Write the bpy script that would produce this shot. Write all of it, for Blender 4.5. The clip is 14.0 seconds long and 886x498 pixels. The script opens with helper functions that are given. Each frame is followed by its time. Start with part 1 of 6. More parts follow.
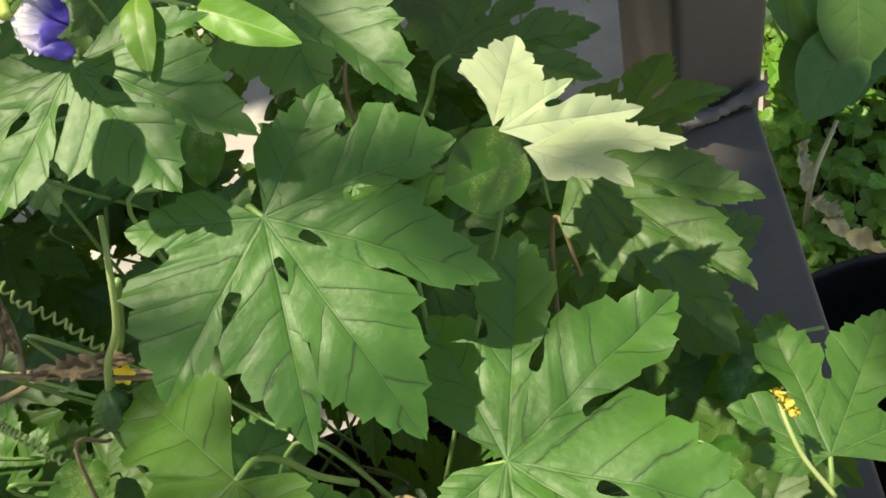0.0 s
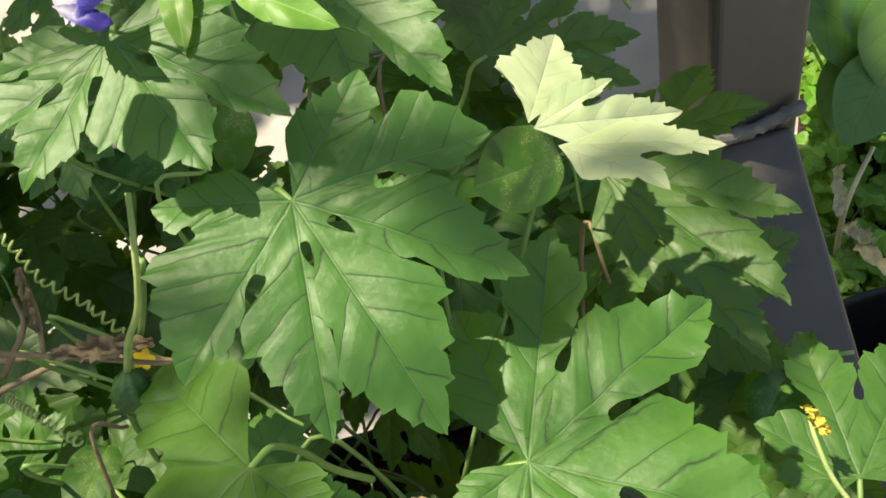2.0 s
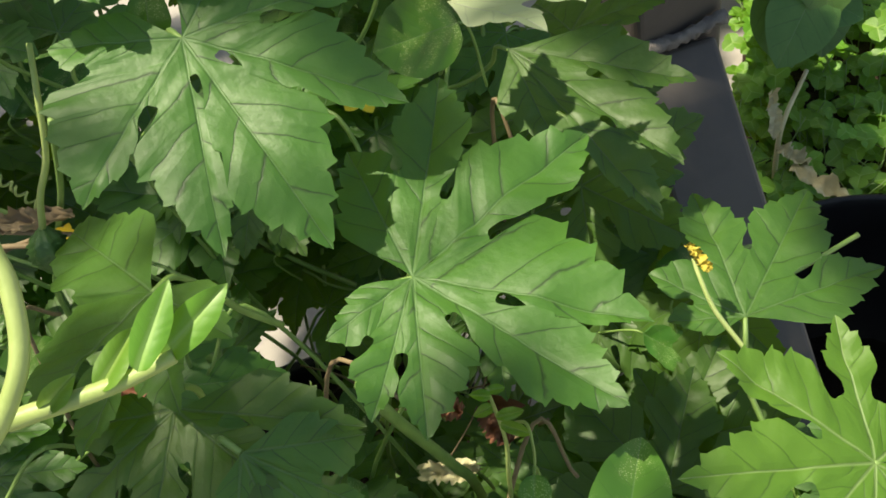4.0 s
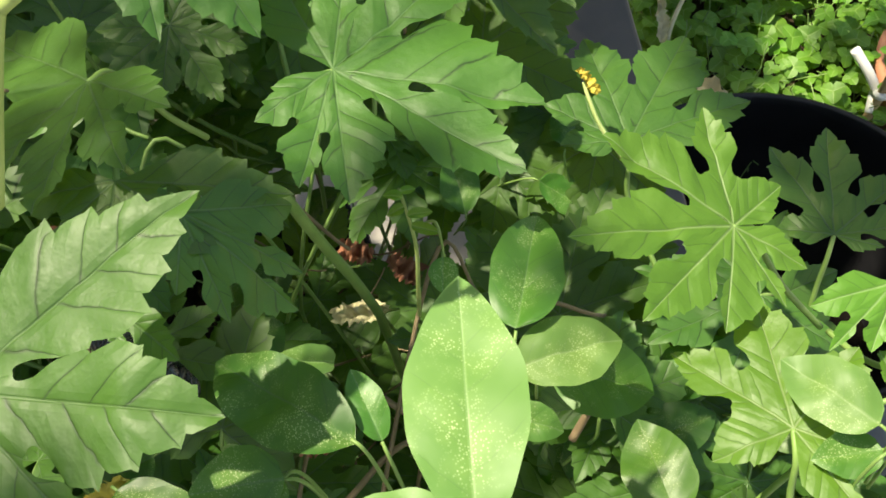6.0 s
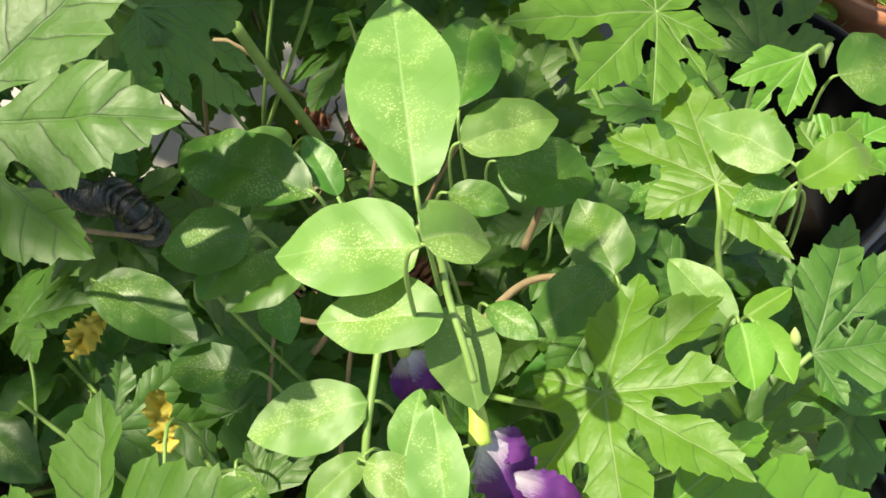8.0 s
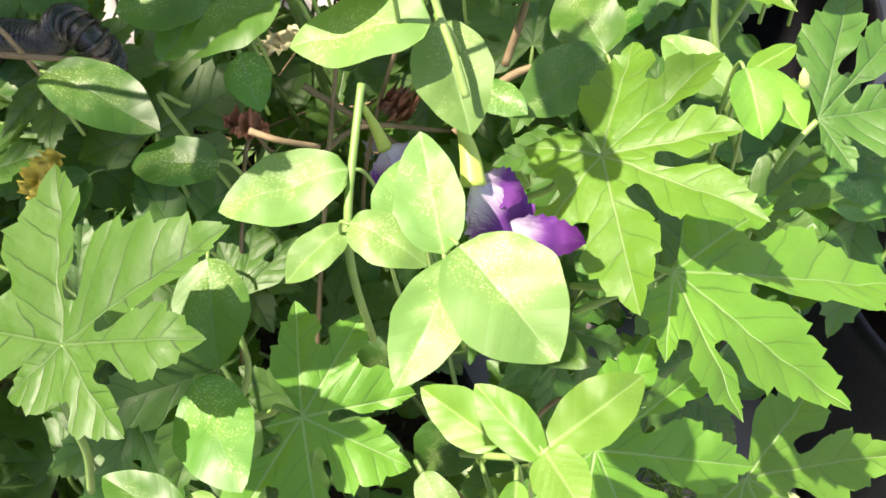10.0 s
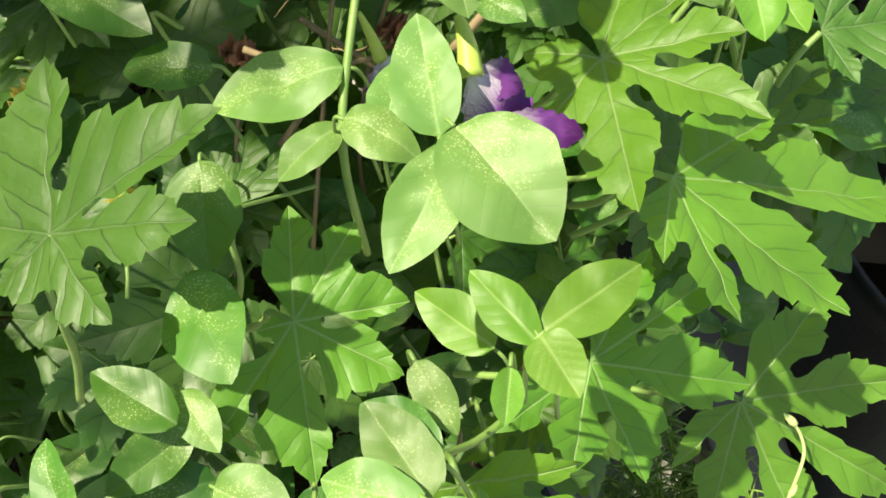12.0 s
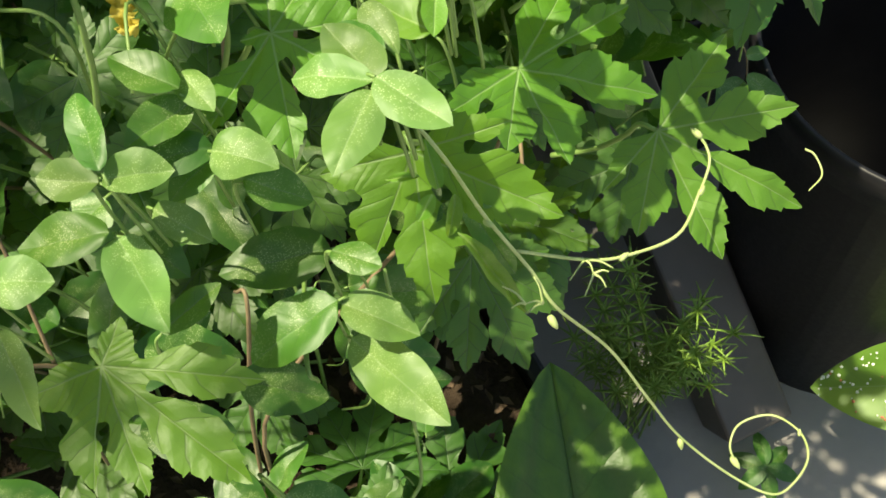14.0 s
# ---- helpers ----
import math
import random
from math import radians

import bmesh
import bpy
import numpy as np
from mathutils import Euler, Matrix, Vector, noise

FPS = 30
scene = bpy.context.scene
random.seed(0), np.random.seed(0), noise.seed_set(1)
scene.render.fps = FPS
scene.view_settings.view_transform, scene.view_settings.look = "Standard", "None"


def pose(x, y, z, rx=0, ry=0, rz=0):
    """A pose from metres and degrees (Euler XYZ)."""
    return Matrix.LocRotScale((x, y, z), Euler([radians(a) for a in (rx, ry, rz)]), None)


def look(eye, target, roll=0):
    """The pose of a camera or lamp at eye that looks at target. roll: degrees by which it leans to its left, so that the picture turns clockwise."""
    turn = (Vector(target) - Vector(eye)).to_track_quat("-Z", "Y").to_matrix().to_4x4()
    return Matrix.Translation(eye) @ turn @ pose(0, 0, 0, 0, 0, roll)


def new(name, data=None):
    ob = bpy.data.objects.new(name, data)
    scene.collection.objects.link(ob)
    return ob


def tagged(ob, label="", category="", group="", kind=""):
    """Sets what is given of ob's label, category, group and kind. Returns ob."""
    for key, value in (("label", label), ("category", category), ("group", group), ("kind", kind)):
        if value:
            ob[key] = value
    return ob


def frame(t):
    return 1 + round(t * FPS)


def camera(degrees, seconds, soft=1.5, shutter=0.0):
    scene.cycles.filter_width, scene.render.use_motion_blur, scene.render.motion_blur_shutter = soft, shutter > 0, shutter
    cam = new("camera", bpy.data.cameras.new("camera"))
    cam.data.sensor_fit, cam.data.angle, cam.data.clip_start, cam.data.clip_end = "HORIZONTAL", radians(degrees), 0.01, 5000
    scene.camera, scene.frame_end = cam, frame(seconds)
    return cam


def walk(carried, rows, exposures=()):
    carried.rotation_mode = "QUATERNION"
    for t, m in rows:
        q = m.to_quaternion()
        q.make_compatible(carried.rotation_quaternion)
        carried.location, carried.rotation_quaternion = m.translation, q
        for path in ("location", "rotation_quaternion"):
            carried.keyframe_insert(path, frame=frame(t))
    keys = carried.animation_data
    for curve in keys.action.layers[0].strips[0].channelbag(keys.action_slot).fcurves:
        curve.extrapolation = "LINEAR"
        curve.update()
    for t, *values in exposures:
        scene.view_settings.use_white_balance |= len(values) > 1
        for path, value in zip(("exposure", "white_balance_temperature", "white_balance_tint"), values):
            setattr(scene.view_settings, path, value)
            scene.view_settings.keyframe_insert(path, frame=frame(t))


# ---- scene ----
cam = camera(50.0, 14.0, 1.7)
ROWS = [
    (0, -0.0003, 0, 0.9301, 36.07, 12.07, -16.02),
    (0.5, -0.0146, -0.003, 0.9433, 38.12, 12.6, -15.22),
    (1, -0.0112, -0, 0.9414, 39.29, 12.39, -13.86),
    (1.5, -0.0064, 0.0067, 0.9341, 38.53, 11.98, -13.02),
    (2, -0.0036, -0.001, 0.9231, 37.6, 11.58, -12.93),
    (2.5, 0.0075, -0.0094, 0.9196, 36.27, 11.91, -12.88),
    (2.7, 0.0105, -0.013, 0.9169, 36.14, 12.01, -13.02),
    (4.8, 0.0033, -0.0677, 0.9079, 34.31, 9.87, -16.57),
    (5, 0.0023, -0.0726, 0.9099, 33.67, 9.31, -16.69),
    (5.5, -0.0038, -0.0832, 0.909, 32.52, 7.87, -17.81),
    (6, -0.0131, -0.0958, 0.9083, 31.65, 6.48, -19.04),
    (6.5, -0.0176, -0.1158, 0.9109, 31.38, 6.65, -20.07),
    (7, -0.021, -0.1358, 0.9074, 31.75, 7.22, -20.96),
    (7.5, -0.025, -0.15, 0.8997, 31.65, 7.32, -21.74),
    (8, -0.0282, -0.1518, 0.8976, 29.35, 6.73, -22.78),
    (8.5, -0.0367, -0.168, 0.8826, 28.49, 7.11, -23.95),
    (9, -0.0455, -0.1843, 0.8671, 27.64, 7.41, -24.86),
    (9.2, -0.0496, -0.1851, 0.8642, 26.94, 6.78, -25.34),
    (11.3, -0.0528, -0.1769, 0.8489, 27.17, 5.66, -25.23),
    (11.5, -0.0527, -0.1809, 0.8478, 27.14, 5.97, -24.95),
    (12, -0.0598, -0.1966, 0.8444, 26.1, 5.51, -25.04),
    (12.5, -0.066, -0.2224, 0.8433, 23.48, 5.89, -25.31),
    (13, -0.0779, -0.259, 0.8397, 23.18, 6.59, -26.42),
    (13.5, -0.0852, -0.2841, 0.8414, 24.85, 7.02, -27.03),
    (14, -0.094, -0.2977, 0.8489, 26.84, 6.81, -27.8),
]
EXPOSURES = [(0, 0.78, 7950, 3), (1, 0.97, 7950, 3), (2.7, 0.84, 7950, 3), (5, 0.68, 7950, 1), (5.5, 0.88, 7950, 2), (6, 0.94, 7950, 2), (7, 1.02, 7950, 1), (8, 1.0, 7950, 0), (8.5, 1.08, 7850, 2), (9, 1.50, 7500, 14), (11.5, 1.48, 7450, 14), (12, 0.97, 8050, -1), (12.5, 0.92, 8250, -3), (13, 0.76, 8250, -3), (13.5, 0.75, 8250, -2), (14, 0.80, 8250, -2)]
walk(cam, [(t, pose(x, y, z, rx, ry, rz)) for t, x, y, z, rx, ry, rz in ROWS], EXPOSURES)

# ---- light: sun from beyond the plants, high, a little from the left; open sky ----
SUN_FROM = Vector((-0.30, 0.16, 0.94)).normalized()
world = bpy.data.worlds.new("sky")
scene.world = world
world.use_nodes = True
wn = world.node_tree.nodes
sky = wn.new("ShaderNodeTexSky")
sky.sky_type = "NISHITA"
sky.sun_disc = False
sky.sun_elevation = math.asin(SUN_FROM.z)
sky.sun_rotation = math.atan2(SUN_FROM.x, SUN_FROM.y)
world.node_tree.links.new(sky.outputs[0], wn["Background"].inputs[0])
wn["Background"].inputs[1].default_value = 0.125
sun = new("sun", bpy.data.lights.new("sun", "SUN"))
sun.data.energy, sun.data.angle, sun.data.color = 5.2, radians(0.8), (1.0, 0.95, 0.86)
sun.matrix_world = look(SUN_FROM * 5, (0, 0, 0))

# ---- materials ----
def material(name):
    m = bpy.data.materials.new(name)
    m.use_nodes = True
    t = m.node_tree
    b = t.nodes["Principled BSDF"]
    return m, t, b


class Nodes:
    """Short hand for wiring a material."""

    def __init__(self, tree):
        self.t = tree

    def add(self, kind, **inputs):
        n = self.t.nodes.new("ShaderNode" + kind)
        for k, v in inputs.items():
            key = int(k[1:]) if k[0] == "i" and k[1:].isdigit() else k.replace("_", " ")
            if isinstance(v, bpy.types.NodeSocket):
                self.t.links.new(v, n.inputs[key])
            else:
                n.inputs[key].default_value = v
        return n

    def math(self, op, a, b=0.0, clamp=False):
        n = self.add("Math", i0=a, i1=b)
        n.operation, n.use_clamp = op, clamp
        return n.outputs[0]

    def mix(self, fac, a, b, mode="MIX"):
        n = self.t.nodes.new("ShaderNodeMix")
        n.data_type, n.blend_type = "RGBA", mode
        for sock, v in ((n.inputs[0], fac), (n.inputs[6], a), (n.inputs[7], b)):
            if isinstance(v, bpy.types.NodeSocket):
                self.t.links.new(v, sock)
            else:
                sock.default_value = v
        return n.outputs[2]

    def noise(self, vec, scale, detail=3.0, rough=0.55):
        return self.add("TexNoise", Vector=vec, Scale=scale, Detail=detail, Roughness=rough).outputs[0]

    def ramp(self, x, lo, hi):
        n = self.add("MapRange", Value=x, From_Min=lo, From_Max=hi)
        n.clamp = True
        return n.outputs[0]


def col(r, g, b):
    return (r, g, b, 1.0)


def leaf_material(name, deep, light, vein, through_col, thin=0.35, rough=0.5, veins=5.5, relief=0.5, speckle=0.0, gloss=0.5, grooves=0.5, rib=0.8, rib_shade=0.0, quilt_shade=0.0):
    """Green blade: mottled colour, pale midrib, pinnate side veins as fine grooves whose shade is put into the colour,
    soft pillows between them, light passing through.
    """
    m, t, b = material(name)
    n = Nodes(t)
    uv = n.add("UVMap")
    uv.uv_map = "vein"
    sep = n.add("SeparateXYZ", Vector=uv.outputs[0])
    u, v = sep.outputs[0], sep.outputs[1]
    va = n.math("ABSOLUTE", v)
    met = n.add("UVMap")
    met.uv_map = "metric"
    sm = n.add("SeparateXYZ", Vector=met.outputs[0])
    across = n.math("ABSOLUTE", sm.outputs[1])
    pos = n.add("TexCoord").outputs[3]
    info = n.add("ObjectInfo").outputs[5]
    wob = n.noise(met.outputs[0], 2.2, 2.0)
    wob2 = n.noise(met.outputs[0], 7.0, 2.0)
    shift = n.math("ADD", n.math("MULTIPLY", n.math("SUBTRACT", wob, 0.5), 0.20), n.math("MULTIPLY", n.math("SUBTRACT", wob2, 0.5), 0.06))
    halves = n.math("MULTIPLY", n.math("GREATER_THAN", v, 0.0), 0.43)
    bend = n.math("MULTIPLY", n.math("MULTIPLY", va, va), -0.12)
    gait = n.math("MULTIPLY", n.math("SUBTRACT", n.noise(n.add("CombineXYZ", X=u, Y=info).outputs[0], 3.0, 0.0), 0.5), 1.0)
    uw = n.math("ADD", n.math("ADD", n.math("ADD", n.math("MULTIPLY", u, veins), shift), halves), n.math("ADD", bend, gait))
    saw = n.math("PINGPONG", uw, 0.5)
    side = n.ramp(saw, n.math("SUBTRACT", 0.058, n.math("MULTIPLY", va, 0.034)), 0.006)
    side = n.math("MULTIPLY", side, n.ramp(va, 1.0, 0.8))
    # finer branches leaving the side veins
    drift = n.add("VectorMath", i0=met.outputs[0], i1=n.add("CombineXYZ", X=n.math("MULTIPLY", wob2, 0.35), Y=n.math("MULTIPLY", wob, 0.35)).outputs[0])
    net = n.add("TexVoronoi", Vector=drift.outputs[0], Scale=5.0)
    net.feature = "DISTANCE_TO_EDGE"
    twig = n.math("MULTIPLY", n.ramp(net.outputs[0], 0.045, 0.008), n.ramp(va, 0.02, 0.12))
    mid = n.ramp(across, n.math("SUBTRACT", 0.030, n.math("MULTIPLY", u, 0.019)), n.math("SUBTRACT", 0.012, n.math("MULTIPLY", u, 0.008)))
    big = n.ramp(n.noise(pos, 30.0, 3.0), 0.3, 0.7)
    fine = n.noise(pos, 420.0, 3.0)
    body = n.mix(big, deep, light)
    body = n.mix(n.math("MULTIPLY", n.math("SUBTRACT", fine, 0.35), 0.25, True), body, light)
    edge_tone = n.math("MULTIPLY", n.ramp(va, 0.86, 1.0), 0.5)
    body = n.mix(edge_tone, body, light)
    # crease shade painted in: blade darkened along side veins and beside the midrib
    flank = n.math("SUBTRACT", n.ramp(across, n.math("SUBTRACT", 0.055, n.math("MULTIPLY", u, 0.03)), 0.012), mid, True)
    groove_shade = n.math("MAXIMUM", n.math("MULTIPLY", flank, rib_shade), n.math("MAXIMUM", n.math("MULTIPLY", side, grooves), n.math("MULTIPLY", twig, grooves * 0.10)))
    body = n.mix(n.math("MULTIPLY", groove_shade, 0.85), body, n.mix(0.72, deep, col(0.0, 0.0, 0.0)))
    body = n.mix(n.math("MULTIPLY", mid, rib), body, vein)
    if speckle:
        dots = n.add("TexVoronoi", Vector=pos, Scale=1900.0)
        dots.inputs["Randomness"].default_value = 1.0
        patch = n.ramp(n.math("ADD", n.noise(pos, 75.0, 3.0), n.math("MULTIPLY", n.ramp(va, 0.75, 0.1), 0.10)), 0.50, 0.68)
        keep = n.math("GREATER_THAN", n.add("SeparateXYZ", Vector=dots.outputs[1]).outputs[0], 0.42)
        spots = n.math("MULTIPLY", n.ramp(dots.outputs[0], 0.46, 0.20), n.math("MULTIPLY", n.math("MULTIPLY", patch, keep), speckle))
        body = n.mix(spots, body, col(0.52, 0.62, 0.32))
        body = n.mix(n.math("MULTIPLY", patch, 0.20 * speckle), body, col(0.32, 0.46, 0.13))
    # bulging relief put into the colour: bands darkened like shaded creases
    if quilt_shade:
        body = n.mix(n.math("MULTIPLY", n.ramp(n.math("PINGPONG", n.math("ADD", n.math("MULTIPLY", va, 1.6), n.math("MULTIPLY", shift, 0.8)), 0.5), 0.36, 0.03), quilt_shade), body, deep)
    hsv = n.add("HueSaturation", Color=body, Hue=n.math("ADD", 0.490, n.math("MULTIPLY", info, 0.020)), Saturation=1.0, Value=n.math("ADD", 0.82, n.math("MULTIPLY", info, 0.36)))
    body = hsv.outputs[0]
    t.links.new(body, b.inputs["Base Color"])
    t.links.new(n.math("ADD", rough - 0.06, n.math("MULTIPLY", wob2, 0.12)), b.inputs["Roughness"])
    b.inputs["Specular IOR Level"].default_value = gloss
    pillow = n.math("MULTIPLY", n.math("POWER", n.math("MULTIPLY", saw, 2.0), 0.5), n.ramp(across, 0.0, 0.10))
    height = n.math("ADD", n.math("MULTIPLY", pillow, 0.50), n.math("MULTIPLY", mid, -0.45))
    height = n.math("ADD", height, n.math("ADD", n.math("MULTIPLY", wob, 0.5), n.math("MULTIPLY", wob2, 0.28)))
    height = n.math("ADD", height, n.math("MULTIPLY", fine, 0.03))
    bump = n.add("Bump", Strength=relief, Distance=0.0015, Height=height)
    t.links.new(bump.outputs[0], b.inputs["Normal"])
    tr = n.add("BsdfTranslucent", Color=n.mix(n.math("MAXIMUM", mid, n.math("MULTIPLY", side, 0.4)), through_col, vein), Normal=bump.outputs[0])
    mix = n.add("MixShader", Fac=thin)
    t.links.new(b.outputs[0], mix.inputs[1])
    t.links.new(tr.outputs[0], mix.inputs[2])
    t.links.new(mix.outputs[0], t.nodes["Material Output"].inputs[0])
    return m


GOURD = {
    "mature": leaf_material("gourd_leaf_mature", col(0.036, 0.106, 0.014), col(0.064, 0.158, 0.024), col(0.16, 0.26, 0.10), col(0.19, 0.38, 0.015), 0.32, 0.525, 5.0, 0.42, gloss=0.62, grooves=1.0, rib=0.30, rib_shade=0.4),
    "young": leaf_material("gourd_leaf_young", col(0.070, 0.190, 0.018), col(0.110, 0.255, 0.030), col(0.27, 0.40, 0.15), col(0.25, 0.46, 0.025), 0.34, 0.50, 5.0, 0.42, gloss=0.55, grooves=0.6, rib=0.6),
    "pale": leaf_material("gourd_leaf_underside", col(0.40, 0.50, 0.27), col(0.54, 0.61, 0.40), col(0.46, 0.52, 0.32), col(0.50, 0.62, 0.22), 0.38, 0.55, 4.4, 0.22, grooves=0.3),
}
GOURD["lime"] = leaf_material("gourd_leaf_lime", col(0.085, 0.235, 0.018), col(0.125, 0.300, 0.030), col(0.27, 0.42, 0.15), col(0.27, 0.54, 0.02), 0.38, 0.50, 5.0, 0.42, gloss=0.55, grooves=0.6, rib=0.6)
PEA = {
    "green": leaf_material("pea_leaf_green", col(0.042, 0.130, 0.018), col(0.070, 0.178, 0.028), col(0.12, 0.23, 0.07), col(0.16, 0.36, 0.03), 0.28, 0.46, 6.0, 0.09, 0.75, gloss=0.5, grooves=0.25, rib=0.55),
    "light": leaf_material("pea_leaf_light", col(0.094, 0.206, 0.042), col(0.138, 0.260, 0.066), col(0.24, 0.36, 0.14), col(0.26, 0.42, 0.09), 0.30, 0.50, 6.0, 0.06, 1.0, gloss=0.5, grooves=0.16, rib=0.6),
    "young": leaf_material("pea_leaf_young", col(0.095, 0.235, 0.024), col(0.140, 0.295, 0.038), col(0.26, 0.41, 0.11), col(0.30, 0.50, 0.04), 0.35, 0.46, 7.0, 0.08, 0.2, gloss=0.5, grooves=0.12),
    # darker copy of the green; puts shade into the colour of low leaflets
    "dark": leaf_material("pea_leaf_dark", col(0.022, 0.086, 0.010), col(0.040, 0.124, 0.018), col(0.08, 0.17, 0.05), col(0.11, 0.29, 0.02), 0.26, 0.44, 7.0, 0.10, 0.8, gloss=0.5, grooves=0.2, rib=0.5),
}


def plain(name, c1, c2, scale, rough=0.6, bump=0.3, dist=0.001, fine=8.0, metallic=0.0, stains=None, gloss=0.5):
    """A mottled surface: two tones at one scale, grain at a finer one."""
    m, t, b = material(name)
    n = Nodes(t)
    pos = n.add("TexCoord").outputs[3]
    big = n.ramp(n.noise(pos, scale, 4.0), 0.32, 0.68)
    grain = n.noise(pos, scale * fine, 4.0, 0.65)
    body = n.mix(big, c1, c2)
    body = n.mix(n.math("MULTIPLY", n.math("SUBTRACT", grain, 0.3), 0.5, True), body, c2)
    if stains:
        body = n.mix(n.ramp(n.noise(pos, scale * 0.45, 5.0, 0.7), 0.55, 0.72), body, stains)
    t.links.new(body, b.inputs["Base Color"])
    t.links.new(n.math("ADD", rough - 0.1, n.math("MULTIPLY", grain, 0.2)), b.inputs["Roughness"])
    b.inputs["Metallic"].default_value = metallic
    b.inputs["Specular IOR Level"].default_value = gloss
    bp = n.add("Bump", Strength=bump, Distance=dist, Height=n.math("ADD", grain, n.math("MULTIPLY", big, 0.6)))
    t.links.new(bp.outputs[0], b.inputs["Normal"])
    return m


STEM = plain("stem_green", col(0.12, 0.22, 0.05), col(0.20, 0.31, 0.09), 60.0, 0.5, 0.2, 0.0004)
STEM_PALE = plain("tendril_pale", col(0.33, 0.42, 0.14), col(0.46, 0.53, 0.24), 90.0, 0.5, 0.2, 0.0004)
STEM_DRY = plain("stem_dry", col(0.14, 0.10, 0.055), col(0.26, 0.19, 0.11), 60.0, 0.75, 0.5, 0.0006)
PAINT = plain("brown_grey_paint", col(0.074, 0.063, 0.057), col(0.092, 0.079, 0.073), 14.0, 0.5, 0.15, 0.0008, 10.0, stains=col(0.066, 0.058, 0.055))
WELD = plain("weld_bead", col(0.17, 0.15, 0.145), col(0.26, 0.235, 0.225), 120.0, 0.55, 0.8, 0.002)
CONCRETE = plain("concrete_floor", col(0.27, 0.25, 0.235), col(0.36, 0.335, 0.315), 9.0, 0.8, 0.4, 0.0015, 14.0, stains=col(0.21, 0.20, 0.19))
POT = plain("black_pot_plastic", col(0.007, 0.007, 0.009), col(0.013, 0.013, 0.015), 30.0, 0.40, 0.15, 0.0005, gloss=0.3)
HOSE = plain("hose_plastic", col(0.010, 0.010, 0.011), col(0.020, 0.020, 0.021), 60.0, 0.28, 0.1, 0.0003, gloss=0.7)
SOIL = plain("soil", col(0.020, 0.014, 0.010), col(0.065, 0.045, 0.030), 40.0, 0.95, 1.0, 0.006, 5.0, gloss=0.15)
TERRACOTTA = plain("terracotta", col(0.34, 0.13, 0.07), col(0.45, 0.20, 0.12), 25.0, 0.75, 0.4, 0.001)
WALL = plain("beige_render", col(0.42, 0.37, 0.34), col(0.50, 0.445, 0.41), 5.0, 0.85, 0.4, 0.001, 22.0, stains=col(0.36, 0.32, 0.30))
LITTER = plain("dry_litter", col(0.05, 0.030, 0.018), col(0.13, 0.085, 0.052), 70.0, 0.85, 0.5, 0.001)


def petal_material(name, hue, rim, white=0.22):
    """Violet petal, white at the throat with fine rays; runs over the blade's own coordinates."""
    m, t, b = material(name)
    n = Nodes(t)
    uv = n.add("UVMap")
    uv.uv_map = "vein"
    sep = n.add("SeparateXYZ", Vector=uv.outputs[0])
    rays = n.noise(n.add("CombineXYZ", X=n.math("MULTIPLY", sep.outputs[0], 2.0), Y=n.math("MULTIPLY", sep.outputs[1], 26.0)).outputs[0], 1.0, 2.0)
    edge = n.math("ADD", sep.outputs[0], n.math("MULTIPLY", n.math("SUBTRACT", rays, 0.5), 0.35))
    edge = n.math("ADD", edge, n.math("MULTIPLY", n.math("ABSOLUTE", sep.outputs[1]), 0.28))
    f = n.ramp(edge, white, white + 0.44)
    c = n.mix(f, col(0.80, 0.76, 0.86), hue)
    c = n.mix(n.ramp(edge, 0.7, 1.0), c, rim)
    t.links.new(c, b.inputs["Base Color"])
    b.inputs["Roughness"].default_value = 0.55
    b.inputs["Specular IOR Level"].default_value = 0.2
    bp = n.add("Bump", Strength=0.7, Distance=0.0012, Height=rays)
    t.links.new(bp.outputs[0], b.inputs["Normal"])
    tr = n.add("BsdfTranslucent", Color=c)
    mix = n.add("MixShader", Fac=0.3)
    t.links.new(b.outputs[0], mix.inputs[1])
    t.links.new(tr.outputs[0], mix.inputs[2])
    t.links.new(mix.outputs[0], t.nodes["Material Output"].inputs[0])
    return m


PETAL = {"violet": petal_material("violet_petal", col(0.165, 0.045, 0.26), col(0.080, 0.010, 0.13), 0.10), "blue": petal_material("blue_petal", col(0.080, 0.062, 0.42), col(0.028, 0.018, 0.18), 0.20)}
GOURD["far"] = leaf_material("leaf_blue_green", col(0.052, 0.128, 0.026), col(0.088, 0.180, 0.042), col(0.13, 0.21, 0.09), col(0.12, 0.28, 0.05), 0.2, 0.45, 6.0, 0.4)
PEA["clover"] = leaf_material("clover_green", col(0.075, 0.21, 0.016), col(0.125, 0.28, 0.028), col(0.26, 0.42, 0.08), col(0.32, 0.52, 0.02), 0.3, 0.5, 6.0, 0.15)
PEA["heart"] = leaf_material("broad_leaf_green", col(0.024, 0.074, 0.007), col(0.092, 0.190, 0.018), col(0.06, 0.14, 0.02), col(0.12, 0.30, 0.03), 0.2, 0.45, 5.0, 0.9, grooves=0.12, rib=0.4, quilt_shade=0.9)
WHITE_RIBBON = plain("white_ribbon", col(0.74, 0.74, 0.72), col(0.82, 0.82, 0.80), 60.0, 0.6, 0.2, 0.0004)
CANE = plain("cane_wood", col(0.42, 0.29, 0.16), col(0.54, 0.40, 0.24), 50.0, 0.65, 0.3, 0.0006)
NEEDLE = plain("needle_green", col(0.130, 0.235, 0.034), col(0.20, 0.32, 0.052), 90.0, 0.5, 0.2, 0.0004)
DRY_PALE = plain("pale_dry_leaf", col(0.48, 0.42, 0.24), col(0.58, 0.54, 0.34), 60.0, 0.7, 0.4, 0.0008)
